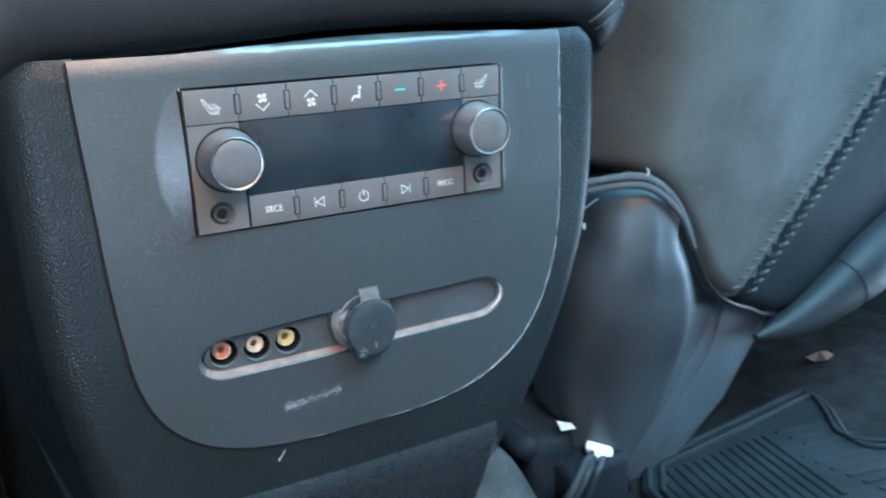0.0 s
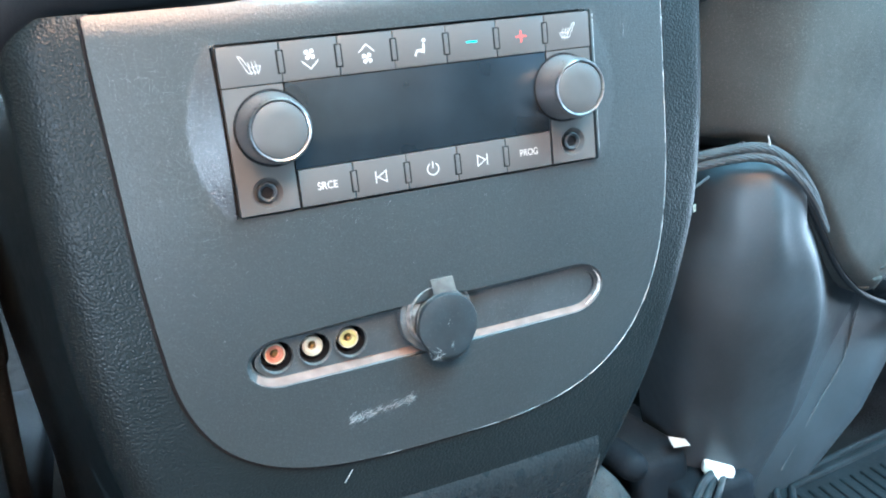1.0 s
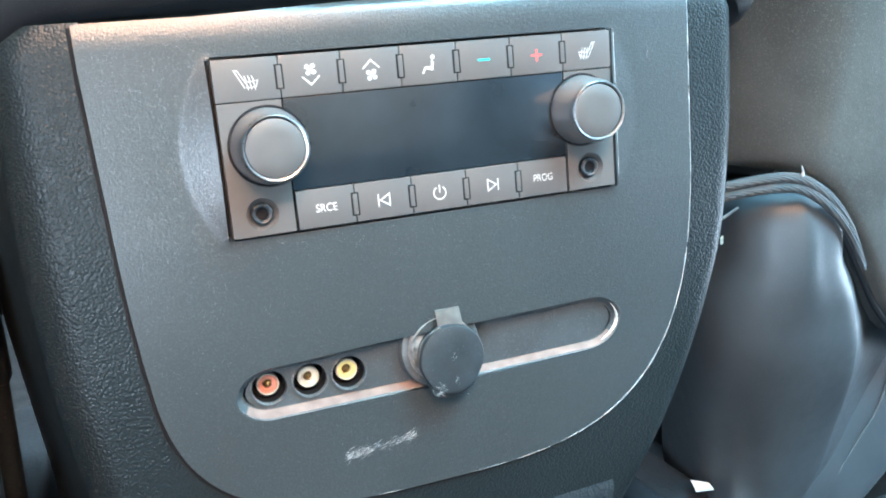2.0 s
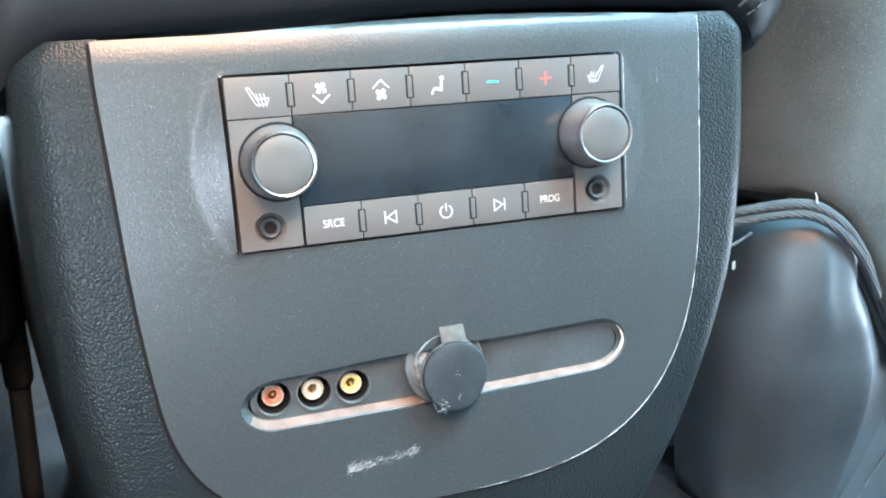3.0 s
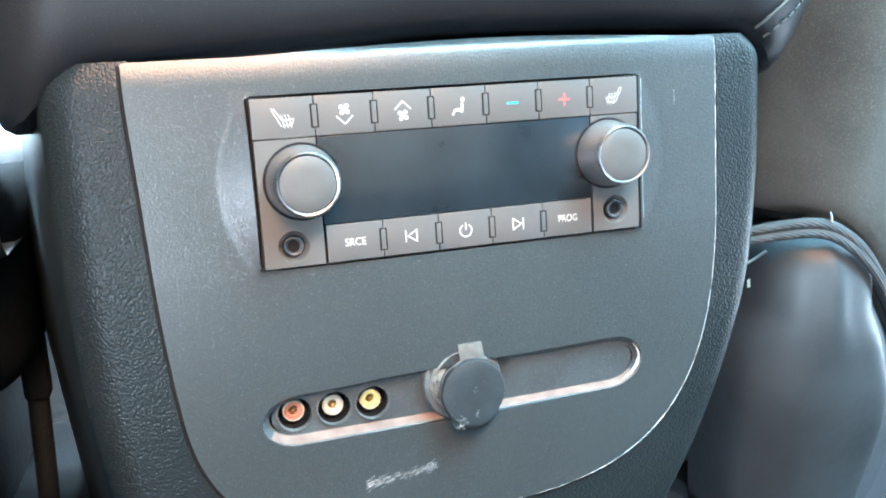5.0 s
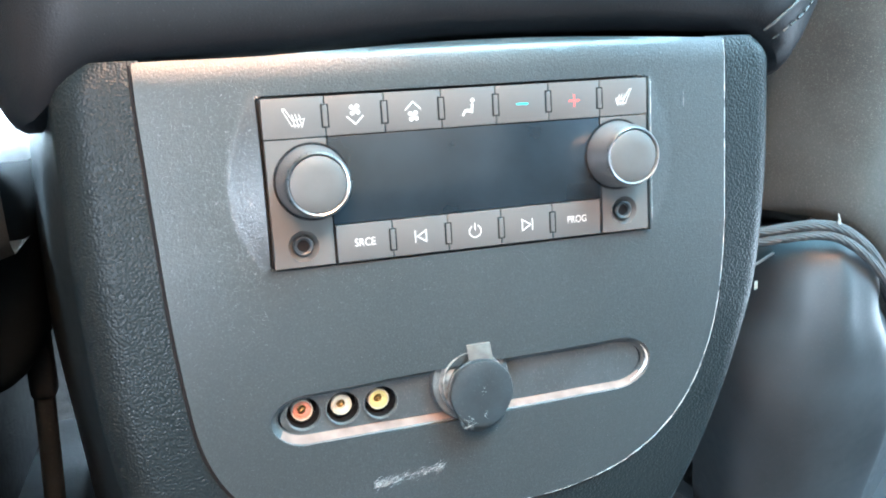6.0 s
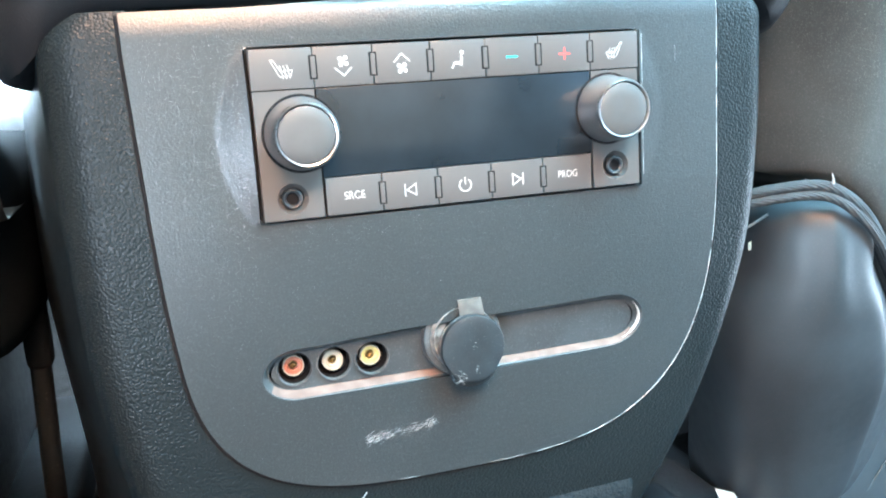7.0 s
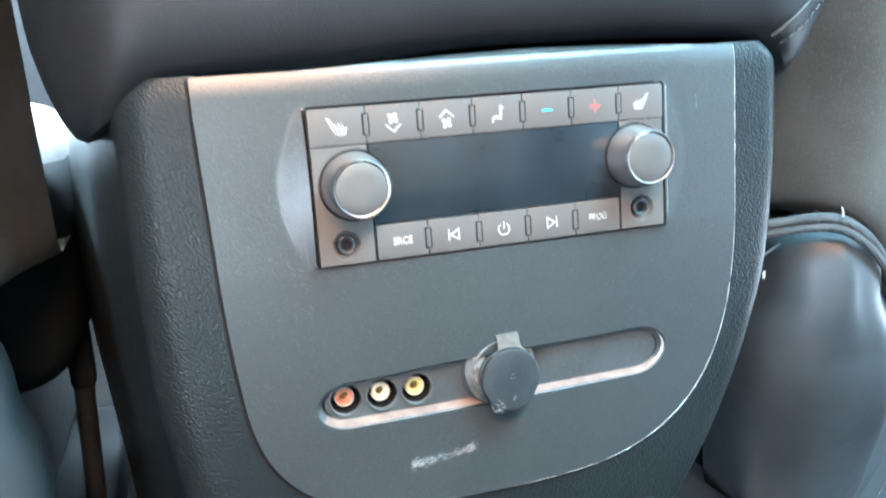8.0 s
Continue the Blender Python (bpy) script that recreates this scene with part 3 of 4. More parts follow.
    bm.faces.new([bm.verts.new((mid[3] + (1.7 + 0.85 * math.cos(a)) / 1000, yi, z + (2.7 + 0.85 * math.sin(a)) / 1000)) for a in [2 * math.pi * k / 14 for k in range(14)]])
    icon(bm, ICON, top[3])
    icon(strokes([[(-2.5, 0), (2.5, 0)]], mid[4], z, 0.62, yi), ICON_CYAN, top[4], label="cyan printed minus sign")
    icon(strokes([[(-2.4, 0), (2.4, 0)], [(0, 2.4), (0, 0.42)], [(0, -0.42), (0, -2.4)]], mid[5], z, 0.6, yi), ICON_RED, top[5], label="red printed plus sign")
    icon(strokes(seat_icon(-1), mid[6], z, 0.26, yi, scale=0.92), ICON, top[6])
    mid = [(a + b) / 2 for a, b in zip(lower, lower[1:])]
    z = 0.3034
    icon(text_bm("SRCE", mid[0], z, 0.0043, yi, 0.86), ICON, bot[0], "lettering", "white printed lettering")
    tri = [(2.2, 2.3), (-1.5, 0), (2.2, -2.3), (2.2, 2.3)]
    icon(strokes([tri, [(-2.3, 2.4), (-2.3, -2.4)]], mid[1], z, 0.45, yi), ICON, bot[1])
    icon(strokes([ring_line(2.5, radians(120), radians(420), 28), [(0, 3.2), (0, 0.2)]], mid[2], z - 0.0003, 0.48, yi), ICON, bot[2])
    icon(strokes([[(-a, b) for a, b in tri], [(2.3, 2.4), (2.3, -2.4)]], mid[3], z, 0.45, yi), ICON, bot[3])
    icon(text_bm("PROG", mid[4], z, 0.0042, yi, 0.80), ICON, bot[4], "lettering", "white printed lettering")
    # knobs
    for x, zk in ((-0.0628, 0.3285), (0.0656, 0.3290)):
        c = (x, 0, zk)
        k = under(part("knob", lathe_bm([(0.0, 0.0), (0.0139, 0.0), (0.0139, 0.0012), (0.0136, 0.002), (0.0126, 0.0120), (0.0120, 0.0138)], c, 64), SILVER, None, "round knob with satin silver skirt"), panel)
        for name, bm, mat in (("knob_ring", lathe_bm([(0.0121, 0.0136), (0.0119, 0.0145), (0.0113, 0.0150), (0.0107, 0.0148), (0.0106, 0.0136)], c, 64), CHROME),
                              ("knob_cap", lathe_bm([(0.0104, 0.0136), (0.0104, 0.0144), (0.0099, 0.0147), (0.005, 0.01485), (0.0, 0.0149)], c, 64), KNOB_CAP),
                              ("knob_gap", lathe_bm([(0.0148, 0.0), (0.0148, 0.0008), (0.0140, 0.0008), (0.0138, 0.0)], c, 64), GAP)):
            o = part(name, bm, mat)
            o.parent = k
    # headphone jacks
    for x, zj in jacks:
        c = (x, -0.0006, zj)
        j = under(part("headphone_jack", lathe_bm([(0.0061, 0.0), (0.0058, -0.0004), (0.0040, -0.0026), (0.0, -0.0027)], c, 48), BUTTON, None, "dished headphone jack"), panel)
        for name, bm, mat in (("collar", lathe_bm([(0.0040, -0.0027), (0.0039, -0.0006), (0.0034, -0.0002), (0.0025, -0.0006), (0.0023, -0.0022)], c, 48), OUTLET_CAP),
                              ("hole", lathe_bm([(0.0025, -0.0016), (0.0018, -0.0018), (0.0, -0.0018)], c, 24), GAP)):
            part(name, bm, mat, j)
    return panel


build_panel()


# ---- sockets in the recess ----
def build_sockets():
    for x, mat, colour in zip(SOCKET_X, (JACK_RED, JACK_WHITE, JACK_YELLOW), ("red", "white", "yellow")):
        z = SOCKET_Z
        yb = base_face(x, z) + 0.0044
        s = thing("rca_socket", colour + " audio video socket in a black collar", "socket", (x, yb, z), "row of sockets")
        c = (x, yb, z)
        under(part("collar", lathe_bm([(0.0074, -0.0006), (0.0074, 0.0008), (0.0071, 0.0010), (0.0068, 0.0007), (0.0067, -0.001)], c, 40), RING), s)
        under(part("well", lathe_bm([(0.0068, -0.0005), (0.0066, -0.0073), (0.0, -0.0073)], c, 40), GAP), s)
        ring = under(part("insulator", lathe_bm([(0.0039, -0.0035), (0.0036, -0.0031), (0.0030, -0.0032), (0.0026, -0.0041), (0.0020, -0.0043), (0.0018, -0.0063)], c, 40), mat, None, colour + " plastic ring"), s)
        part("rim", lathe_bm([(0.0044, -0.0071), (0.0044, -0.0035), (0.0043, -0.0030), (0.0040, -0.0030), (0.0039, -0.0037)], c, 40), JACK_RIM, ring, "pale metal rim")
        under(part("contact", lathe_bm([(0.0019, -0.0059), (0.0012, -0.0057), (0.0011, -0.0043), (0.0008, -0.0045), (0.0, -0.0061)], c, 20), BRASS, None, "brass contact"), s)
    x, z = -0.0035, 0.2345
    yb = base_face(x, z) + 0.0044
    out = thing("power_outlet", "round power outlet with scuffed black rubber cap, closed", "power outlet", (x, yb, z))
    c = (x + 0.0010, yb, z + 0.0042)
    under(part("collar", lathe_bm([(0.0172, -0.001), (0.0172, 0.0040), (0.0168, 0.0049), (0.0160, 0.0052), (0.0143, 0.0050), (0.0140, 0.0030), (0.0, 0.0030)], c, 56), RING, None, "raised ring round the outlet"), out)
    under(part("neck", lathe_bm([(0.0142, 0.002), (0.0141, 0.0052), (0.0138, 0.0054), (0.0137, 0.0066), (0.0132, 0.0074), (0.0126, 0.0068), (0.0124, 0.004), (0.0, 0.004)], c, 56), NECK, None, "pale rubbed ribbed neck"), out)
    c = (x + 0.0030, yb, z + 0.0012)
    rows = []
    for r, h in ((0.0122, 0.004), (0.0122, 0.0078), (0.0134, 0.0084), (0.0139, 0.0094), (0.0139, 0.0122), (0.0135, 0.0131), (0.0126, 0.0134), (0.006, 0.0131), (0.0005, 0.0130)):
        row = []
        for k in range(64):
            a = 2 * math.pi * k / 64
            dx, dz = r * math.cos(a), r * math.sin(a)
            if h > 0.0088 and dz < 0 and r > 0.01:
                # the lower edge is drawn out into a blunt pull lip
                dz -= 0.0050 * (1 - 0.75 * max(0.0, h - 0.0084) / 0.005) * min(1.0, max(0.0, (0.0112 - abs(dx)) / 0.003)) * min(1.0, -dz / 0.008)
            row.append((c[0] + dx, c[1] - h, c[2] + dz))
        rows.append(row)
    bm = grid_bm(rows, close=True)
    bm.faces.new([v for v in list(bm.verts)[-64:]])
    bmesh.ops.recalc_face_normals(bm, faces=bm.faces[:])
    cap = under(part("cap", bm, OUTLET_CAP, None, "black rubber cap with a blunt pull lip"), out)
    part("worn_rim", tube_bm([(c[0] + 0.0139 * math.cos(a), c[1] - 0.0105 - 0.0008 * math.sin(7 * a), c[2] + 0.0139 * math.sin(a)) for a in np.linspace(radians(105), radians(205), 40)], lambda q: 0.0001 + 0.00028 * abs(noise.noise((q * 30, 5, 0))), 6), SCUFF, cap)
    rnd = random.Random(12)
    bm = bmesh.new()
    for k in range(46):
        if k < 30:
            px, pz, a, half = rnd.gauss(-0.0062, 0.0014), rnd.gauss(-0.0128, 0.0015), rnd.gauss(-0.6, 0.5), rnd.uniform(0.0005, 0.0018)
        elif k < 40:
            px, pz, a, half = rnd.gauss(0.0008, 0.0004), rnd.gauss(-0.0095, 0.0014), rnd.gauss(1.4, 0.3), rnd.uniform(0.0004, 0.001)
        else:
            px, pz, a, half = rnd.gauss(0.0006, 0.0005), rnd.gauss(0.0005, 0.0013), rnd.gauss(1.4, 0.5), rnd.uniform(0.0002, 0.0006)
        dx, dz, wd, py = half * math.cos(a), half * math.sin(a), rnd.uniform(0.00006, 0.0002), c[1] - 0.01352
        px, pz = c[0] + px, c[2] + pz
        bm.faces.new([bm.verts.new(p) for p in ((px - dx, py, pz - dz), (px + wd * 0.6, py, pz - wd), (px + dx, py, pz + dz), (px - wd * 0.6, py, pz + wd))])
    part("scratch", bm, SCUFF, cap, "pale worn scratches", smooth=False)
    rows = []
    for q, (zz, hh) in enumerate(((0.0206, 0.003), (0.0213, 0.0062), (0.0206, 0.0084), (0.0172, 0.0098), (0.0144, 0.0108), (0.0112, 0.0122))):
        rows.append([(x + 0.0040 + w * 0.0050 * (1 + 0.02 * q), yb - hh + 0.0006 * abs(w) ** 3, z + zz) for w in (-1, -0.96, -0.5, 0, 0.5, 0.96, 1)])
    bm = grid_bm(rows)
    bmesh.ops.solidify(bm, geom=bm.faces[:], thickness=-0.0016)
    bmesh.ops.recalc_face_normals(bm, faces=bm.faces[:])
    strap = under(part("hinge_strap", bm, HINGE, None, "pale grey moulded hinge strap"), out)
    part("worn_fold", tube_bm([(x - 0.0008 + 0.0096 * q, yb - 0.0068 - 0.0003 * math.sin(q * 20), z + 0.0217) for q in np.linspace(0, 1, 20)], lambda q: 0.00015 + 0.0004 * abs(noise.noise((q * 9, 1, 0))), 6), SCUFF, strap)


build_sockets()


# ---- armrest above the console ----
ARM_UNDERSIDE = [(0.0, 0.3812), (0.08, 0.3808), (0.125, 0.3782), (0.135, 0.3772), (0.146, 0.371), (0.155, 0.361), (0.163, 0.3555), (0.170, 0.3565), (0.177, 0.366), (0.183, 0.381), (0.187, 0.40)]


ARM_PROFILE = [(0.30, 0.0), (0.06, 0.0), (0.016, 0.0005), (0.006, 0.003), (0.001, 0.008), (-0.003, 0.016), (-0.005, 0.028), (-0.004, 0.045), (0.000, 0.062), (0.008, 0.078), (0.022, 0.090), (0.045, 0.097), (0.1, 0.1), (0.40, 0.1)]


def arm_point(x, dy, dz):
    """A point of the armrest's skin: x across, dy and dz along its rounded section."""
    e = max(0.0, (abs(x) - 0.135) / 0.051)
    zb = sum(lerp_table(ARM_UNDERSIDE, abs(x) + d) for d in (-0.004, -0.002, 0, 0.002, 0.004)) / 5
    zb -= 0.0045 * (x < 0) * min(1.0, -x / 0.07)
    wide = 1.045 if x > 0 else 1.0
    rise = dz * (0.4755 - zb) / 0.1
    flare = 0.7 * min(rise, 0.06) * min(1.0, e) if x > 0 else 0.0
    return (wide * x * (1 + 0.25 * dz) + flare, 0.006 + 0.075 * e ** 2.2 + dy, zb + rise)


def build_armrest():
    arm = thing("armrest", "dark padded vinyl console armrest with a stitched corner", "armrest", (0, 0.25, 0.374))
    rows = []
    for k in range(57):
        u = -1 + k / 28
        x = 0.186 * (0.75 * u + 0.25 * math.sin(u * math.pi / 2))
        rows.append([arm_point(x, dy, dz) for dy, dz in ARM_PROFILE])
    bm = grid_bm(rows)
    bmesh.ops.holes_fill(bm, edges=[e for e in bm.edges if e.is_boundary], sides=0)
    bmesh.ops.recalc_face_normals(bm, faces=bm.faces[:])
    under(part("cushion", bm, LEATHER_SMOOTH), arm)
    slope = [(dz, dy) for dy, dz in ARM_PROFILE[2:11]]

    def seam(shift):
        pts = []
        for dz in np.linspace(0.004, 0.06, 40):
            x, y, z = arm_point(0.141 + shift + 0.5 * (dz - 0.004), lerp_table(slope, dz), float(dz))
            pts.append(Vector((x, y - 0.0006, z)))
        return pts

    under(part("piping", tube_bm(seam(0.0), 0.0008, 8), ARM_THREAD, None, "dark corded seam"), arm)
    bm = bmesh.new()
    line = seam(0.0055)
    for k in range(0, 38, 3):
        tube_bm([line[k], line[k + 2]], 0.0005, 6, bm)
    under(part("stitching", bm, ARM_THREAD, None, "dull grey stitching"), arm)


build_armrest()


# ---- front seats ----
LEATHER_EDGE = [(0.150, 0.282), (0.19, 0.287), (0.216, 0.280), (0.243, 0.260), (0.268, 0.230), (0.300, 0.187), (0.322, 0.166), (0.342, 0.154), (0.37, 0.142), (0.40, 0.128), (0.45, 0.118), (0.52, 0.125), (0.60, 0.14)]


def seat_back_y(x, z):
    y = 0.042 - 0.22 * (z - 0.28)
    if x < 0.235:
        y += 0.22 * ((0.235 - x) / 0.07) ** 2.2
    seam_x = 0.3365 + (z - 0.163) * 0.65
    if x > seam_x:
        y += 0.13 * (x - seam_x) + 0.3 * (x - seam_x) ** 2
    y += 0.0024 * math.exp(-((x - seam_x) / 0.0036) ** 2) - 0.0022 * math.exp(-((abs(x - seam_x) - 0.0125) / 0.007) ** 2)
    y -= 0.010 * math.exp(-((x - 0.29) / 0.06) ** 2 - ((z - 0.36) / 0.12) ** 2)
    edge = z - lerp_table(LEATHER_EDGE, x)
    return y + 0.010 * max(0.0, 1 - edge / 0.012) ** 2


def build_seat(s):
    seat = thing("front_seat", "dusty black leather front seat, worn and creased" if s > 0 else "black leather front seat, shade and sun put into cushion and bolster", "car seat", (s * 0.38, 0.3, 0), "front seats")
    xs = list(np.linspace(0.150 if s > 0 else 0.178, 0.60, 120))
    rows, back = [], []
    for x in xs:
        x = float(x)
        zb = lerp_table(LEATHER_EDGE, x)
        zs = [zb, zb + 0.002, zb + 0.005, zb + 0.009, *np.linspace(zb + 0.016, 0.78, 60)]
        row = [(s * x, seat_back_y(x, z), z) for z in zs]
        row = [(s * x, row[0][1] + 0.09, zb + 0.004)] + row + [(s * x, row[-1][1] + 0.1, 0.80)]
        rows.append(row)
    bm = grid_bm(rows)
    bmesh.ops.holes_fill(bm, edges=[e for e in bm.edges if e.is_boundary], sides=0)
    bmesh.ops.recalc_face_normals(bm, faces=bm.faces[:])
    # the seam parts the dusty middle from the darker outer panel
    for v in bm.verts:
        on = 0.3365 + (v.co.z - 0.163) * 0.65
        if abs(s * v.co.x - on) < 0.0021 and v.co.z < 0.77:
            v.co.y += seat_back_y(on, v.co.z) - seat_back_y(s * v.co.x, v.co.z)
            v.co.x = s * on
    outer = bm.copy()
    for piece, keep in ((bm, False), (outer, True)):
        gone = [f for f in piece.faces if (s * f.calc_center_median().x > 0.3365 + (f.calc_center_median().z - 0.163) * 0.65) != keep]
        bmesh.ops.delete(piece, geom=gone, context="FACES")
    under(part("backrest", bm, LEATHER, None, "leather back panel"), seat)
    under(part("outer_panel", outer, DARK_LEATHER, None, "darker black leather outer panel"), seat)
    line = smooth_path([(s * x, seat_back_y(x, z + 0.004) + 0.004, z - 0.001) for x, z in LEATHER_EDGE[2:12]], 60)
    under(part("piping", tube_bm(line, 0.0022, 8), LEATHER_SMOOTH), seat)
    for dz, r in ((-0.0005, 0.0029), (-0.0056, 0.0028)) if s > 0 else ():
        line = smooth_path([(s * 0.160, 0.078, 0.268 + dz), (s * 0.182, 0.054, 0.277 + dz), (s * 0.207, 0.037, 0.280 + dz), (s * 0.226, 0.033, 0.270 + dz), (s * 0.244, 0.034, 0.250 + dz * 0.8), (s * 0.260, 0.039, 0.224 + dz * 0.4)], 50)
        under(part("elastic_cord", tube_bm(line, lambda q: r * (1 - 0.5 * max(0, q - 0.6) / 0.4), 10), CORD, None, "grey woven elastic cord"), seat)
    # Block added under the cushion to keep the sun off floor and runner.
    bm = box_bm(min(s * 0.24, s * 0.62), max(s * 0.24, s * 0.62), 0.25, 0.62, 0.046, 0.205, 0.012, 2)
    under(part("seat_base", bm, TRIM_DARK), seat)
    # seam with two rows of stitches
    for side in (-1, 1):
        bm, threads = bmesh.new(), bmesh.new()
        z, k = 0.166, 0
        while z < 0.5:
            k += 1
            x = 0.3365 + (z - 0.163) * 0.65 + side * (0.0135 + 0.0005 * noise.noise((k * 3.1, side, 0)))
            ends = [(x - 0.0044, z - 0.0006), (x - 0.0027, z), (x, z + 0.0005), (x + 0.0027, z + 0.0006), (x + 0.0044, z)]
            lumps = [(s * xx, seat_back_y(xx, zz) + 0.0007, zz) for xx, zz in ends]
            tube_bm(lumps, lambda q: 0.0003 + 0.0015 * math.sqrt(max(0.0, math.sin(math.pi * q))), 8, bm)
            xt = x - side * 0.0066
            tube_bm([(s * xt, seat_back_y(xt, z) - 0.0004, z - 0.0016), (s * (xt + 0.0006), seat_back_y(xt, z + 0.0016) - 0.0004, z + 0.0016)], 0.0004, 6, threads)
            z += 0.0070 + 0.0004 * noise.noise((k * 1.7, 5, side))
        under(part("puckered_leather", bm, LEATHER, None, "leather gathered in small puffs along the seam"), seat)
        under(part("stitching", threads, THREAD, None, "row of sunken stitches"), seat)
    line = [(s * (0.3365 + (z - 0.163) * 0.65), seat_back_y(0.3365 + (z - 0.163) * 0.65, z) - 0.0002, z) for z in np.linspace(0.16, 0.5, 60)]
    under(part("seam_gap", tube_bm(line, 0.0005, 6), GAP), seat)
    # moulded cover at the inner foot of the backrest
    rows = []
    table = [(0.003, 0.222, 0.262, 0.276, 0.109, 0.118), (0.03, 0.218, 0.270, 0.292, 0.102, 0.113), (0.07, 0.210, 0.286, 0.319, 0.090, 0.109), (0.1, 0.204, 0.289, 0.343, 0.081, 0.110), (0.14, 0.194, 0.285, 0.362, 0.064, 0.110), (0.17, 0.188, 0.276, 0.360, 0.051, 0.110), (0.19, 0.186, 0.267, 0.352, 0.044, 0.109), (0.21, 0.188, 0.256, 0.338, 0.037, 0.106), (0.228, 0.192, 0.246, 0.318, 0.034, 0.101), (0.243, 0.193, 0.245, 0.305, 0.034, 0.098), (0.257, 0.195, 0.243, 0.292, 0.036, 0.095), (0.266, 0.199, 0.239, 0.275, 0.041, 0.090), (0.2705, 0.205, 0.233, 0.255, 0.050, 0.084), (0.272, 0.212, 0.226, 0.240, 0.060, 0.078)]
    for z, xl, xr, xp, yf, yp in table:
        m = min(1.0, (xr - xl) / 0.06)
        plan = [(xl + 0.004, yf + 0.07 * m + 0.01), (xl, yf + 0.036 * m), (xl + 0.007 * m, yf + 0.016 * m), (xl + 0.022 * m, yf + 0.004 * m), ((xl + xr) / 2, yf), (xr - 0.020 * m, yf + 0.0008), (xr - 0.006 * m, yf + 0.0027 * m), (xr + 0.002 * m, yf + 0.0085 * m),
                (xr + 0.34 * (xp - xr), yf + 0.46 * (yp - yf) + 0.003 * m), (xr + 0.66 * (xp - xr), yf + 0.77 * (yp - yf) + 0.001 * m), (xp, yp), (xp + 0.003, yp + 0.012 * m), (xp - 0.012 * m, yp + 0.045 * m), ((xl + xp) / 2, yp + 0.055 * m)]
        line = smooth_path([(s * x, y, z) for x, y in plan + plan[:1]], 61)[:60]
        rows.append([tuple(p) for p in line])
    cols = list(zip(*rows))
    fine = [smooth_path(c, 60) for c in cols]
    dense = [[tuple(f[i]) for f in fine] for i in range(60)]
    bm = grid_bm(dense, close=True)
    bm.verts.ensure_lookup_table()
    bm.faces.new(bm.verts[-60:])
    bm.faces.new(bm.verts[:60][::-1])
    bmesh.ops.recalc_face_normals(bm, faces=bm.faces[:])
    under(part("side_cover", bm, COVER, None, "smooth rounded blue-grey plastic cover"), seat)
    # cushion, seen past the backrest
    line = smooth_path([(s * 0.388, 0.094, 0.109), (s * 0.43, 0.094, 0.114), (s * 0.49, 0.096, 0.135), (s * 0.56, 0.1, 0.166), (s * 0.66, 0.104, 0.2)], 40)
    under(part("lower_roll", tube_bm(line, lambda q: 0.003 + 0.028 * min(1.0, q / 0.6), 20), LEATHER_SMOOTH, None, "rolled leather lower edge"), seat)
    a, b, c = line[19], line[20], line[21]
    d = (c - a).normalized()
    u = d.cross(Vector((0, 1, 0))).normalized()
    v = d.cross(u)
    ring = [b + 0.0272 * (math.cos(t) * u + math.sin(t) * v) for t in np.linspace(0, 2 * math.pi, 25)]
    under(part("roll_seam", tube_bm(ring, 0.0007, 5), GAP), seat)
    inner = 0.178 if s < 0 else 0.24
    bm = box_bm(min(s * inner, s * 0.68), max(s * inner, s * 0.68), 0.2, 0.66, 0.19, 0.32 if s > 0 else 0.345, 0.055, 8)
    # The shade below the bolster is put into the cushion's colour.
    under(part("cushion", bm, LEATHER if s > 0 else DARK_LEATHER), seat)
    if s < 0:
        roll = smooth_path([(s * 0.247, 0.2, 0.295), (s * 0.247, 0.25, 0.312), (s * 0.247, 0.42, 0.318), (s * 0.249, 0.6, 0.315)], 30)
        under(part("side_bolster", tube_bm(roll, lambda q: 0.06 * math.sqrt(max(0.05, min(1.0, q / 0.12))), 28), SUNLIT_LEATHER, None, "rounded bolster, sunlight put into its pale grey leather"), seat)
    rows = []
    for z, x1, y0 in ((0.002, 0.322, 0.112), (0.026, 0.346, 0.107), (0.053, 0.376, 0.103), (0.093, 0.408, 0.103), (0.121, 0.432, 0.105), (0.148, 0.440, 0.108), (0.160, 0.430, 0.116)):
        cx, hx = (0.24 + x1) / 2, (x1 - 0.24) / 2
        row = []
        for k in range(40):
            a = 2 * math.pi * k / 40
            ca, sa = math.cos(a), math.sin(a)
            row.append((s * (cx + hx * math.copysign(abs(ca) ** 0.4, ca)), y0 + 0.035 + 0.035 * math.copysign(abs(sa) ** 0.4, sa), z))
        rows.append(row)
    bm = grid_bm(rows, close=True)
    bm.verts.ensure_lookup_table()
    bm.faces.new(bm.verts[-40:])
    bmesh.ops.recalc_face_normals(bm, faces=bm.faces[:])
    under(part("frame_cover", bm, COVER, None, "dark moulded frame cover"), seat)
    line = smooth_path([(s * 0.362, 0.1058, 0.141), (s * 0.343, 0.1030, 0.100), (s * 0.318, 0.1024, 0.071), (s * 0.289, 0.1066, 0.027)], 30)
    under(part("parting_line", tube_bm(line, 0.0006, 6), RING, None, "pale moulding line"), seat)
    bm = box_bm(min(s * 0.19, s * 0.25), max(s * 0.19, s * 0.25), 0.088, 0.62, 0.0, 0.046, 0.008, 3)
    under(part("runner", bm, MECHANISM, None, "dark seat runner"), seat)
    bm = box_bm(min(s * 0.168, s * 0.214), max(s * 0.168, s * 0.214), 0.108, 0.19, 0.0, 0.07, 0.018, 5)
    under(part("hinge_bracket", bm, MECHANISM, None, "black hinge bracket"), seat)
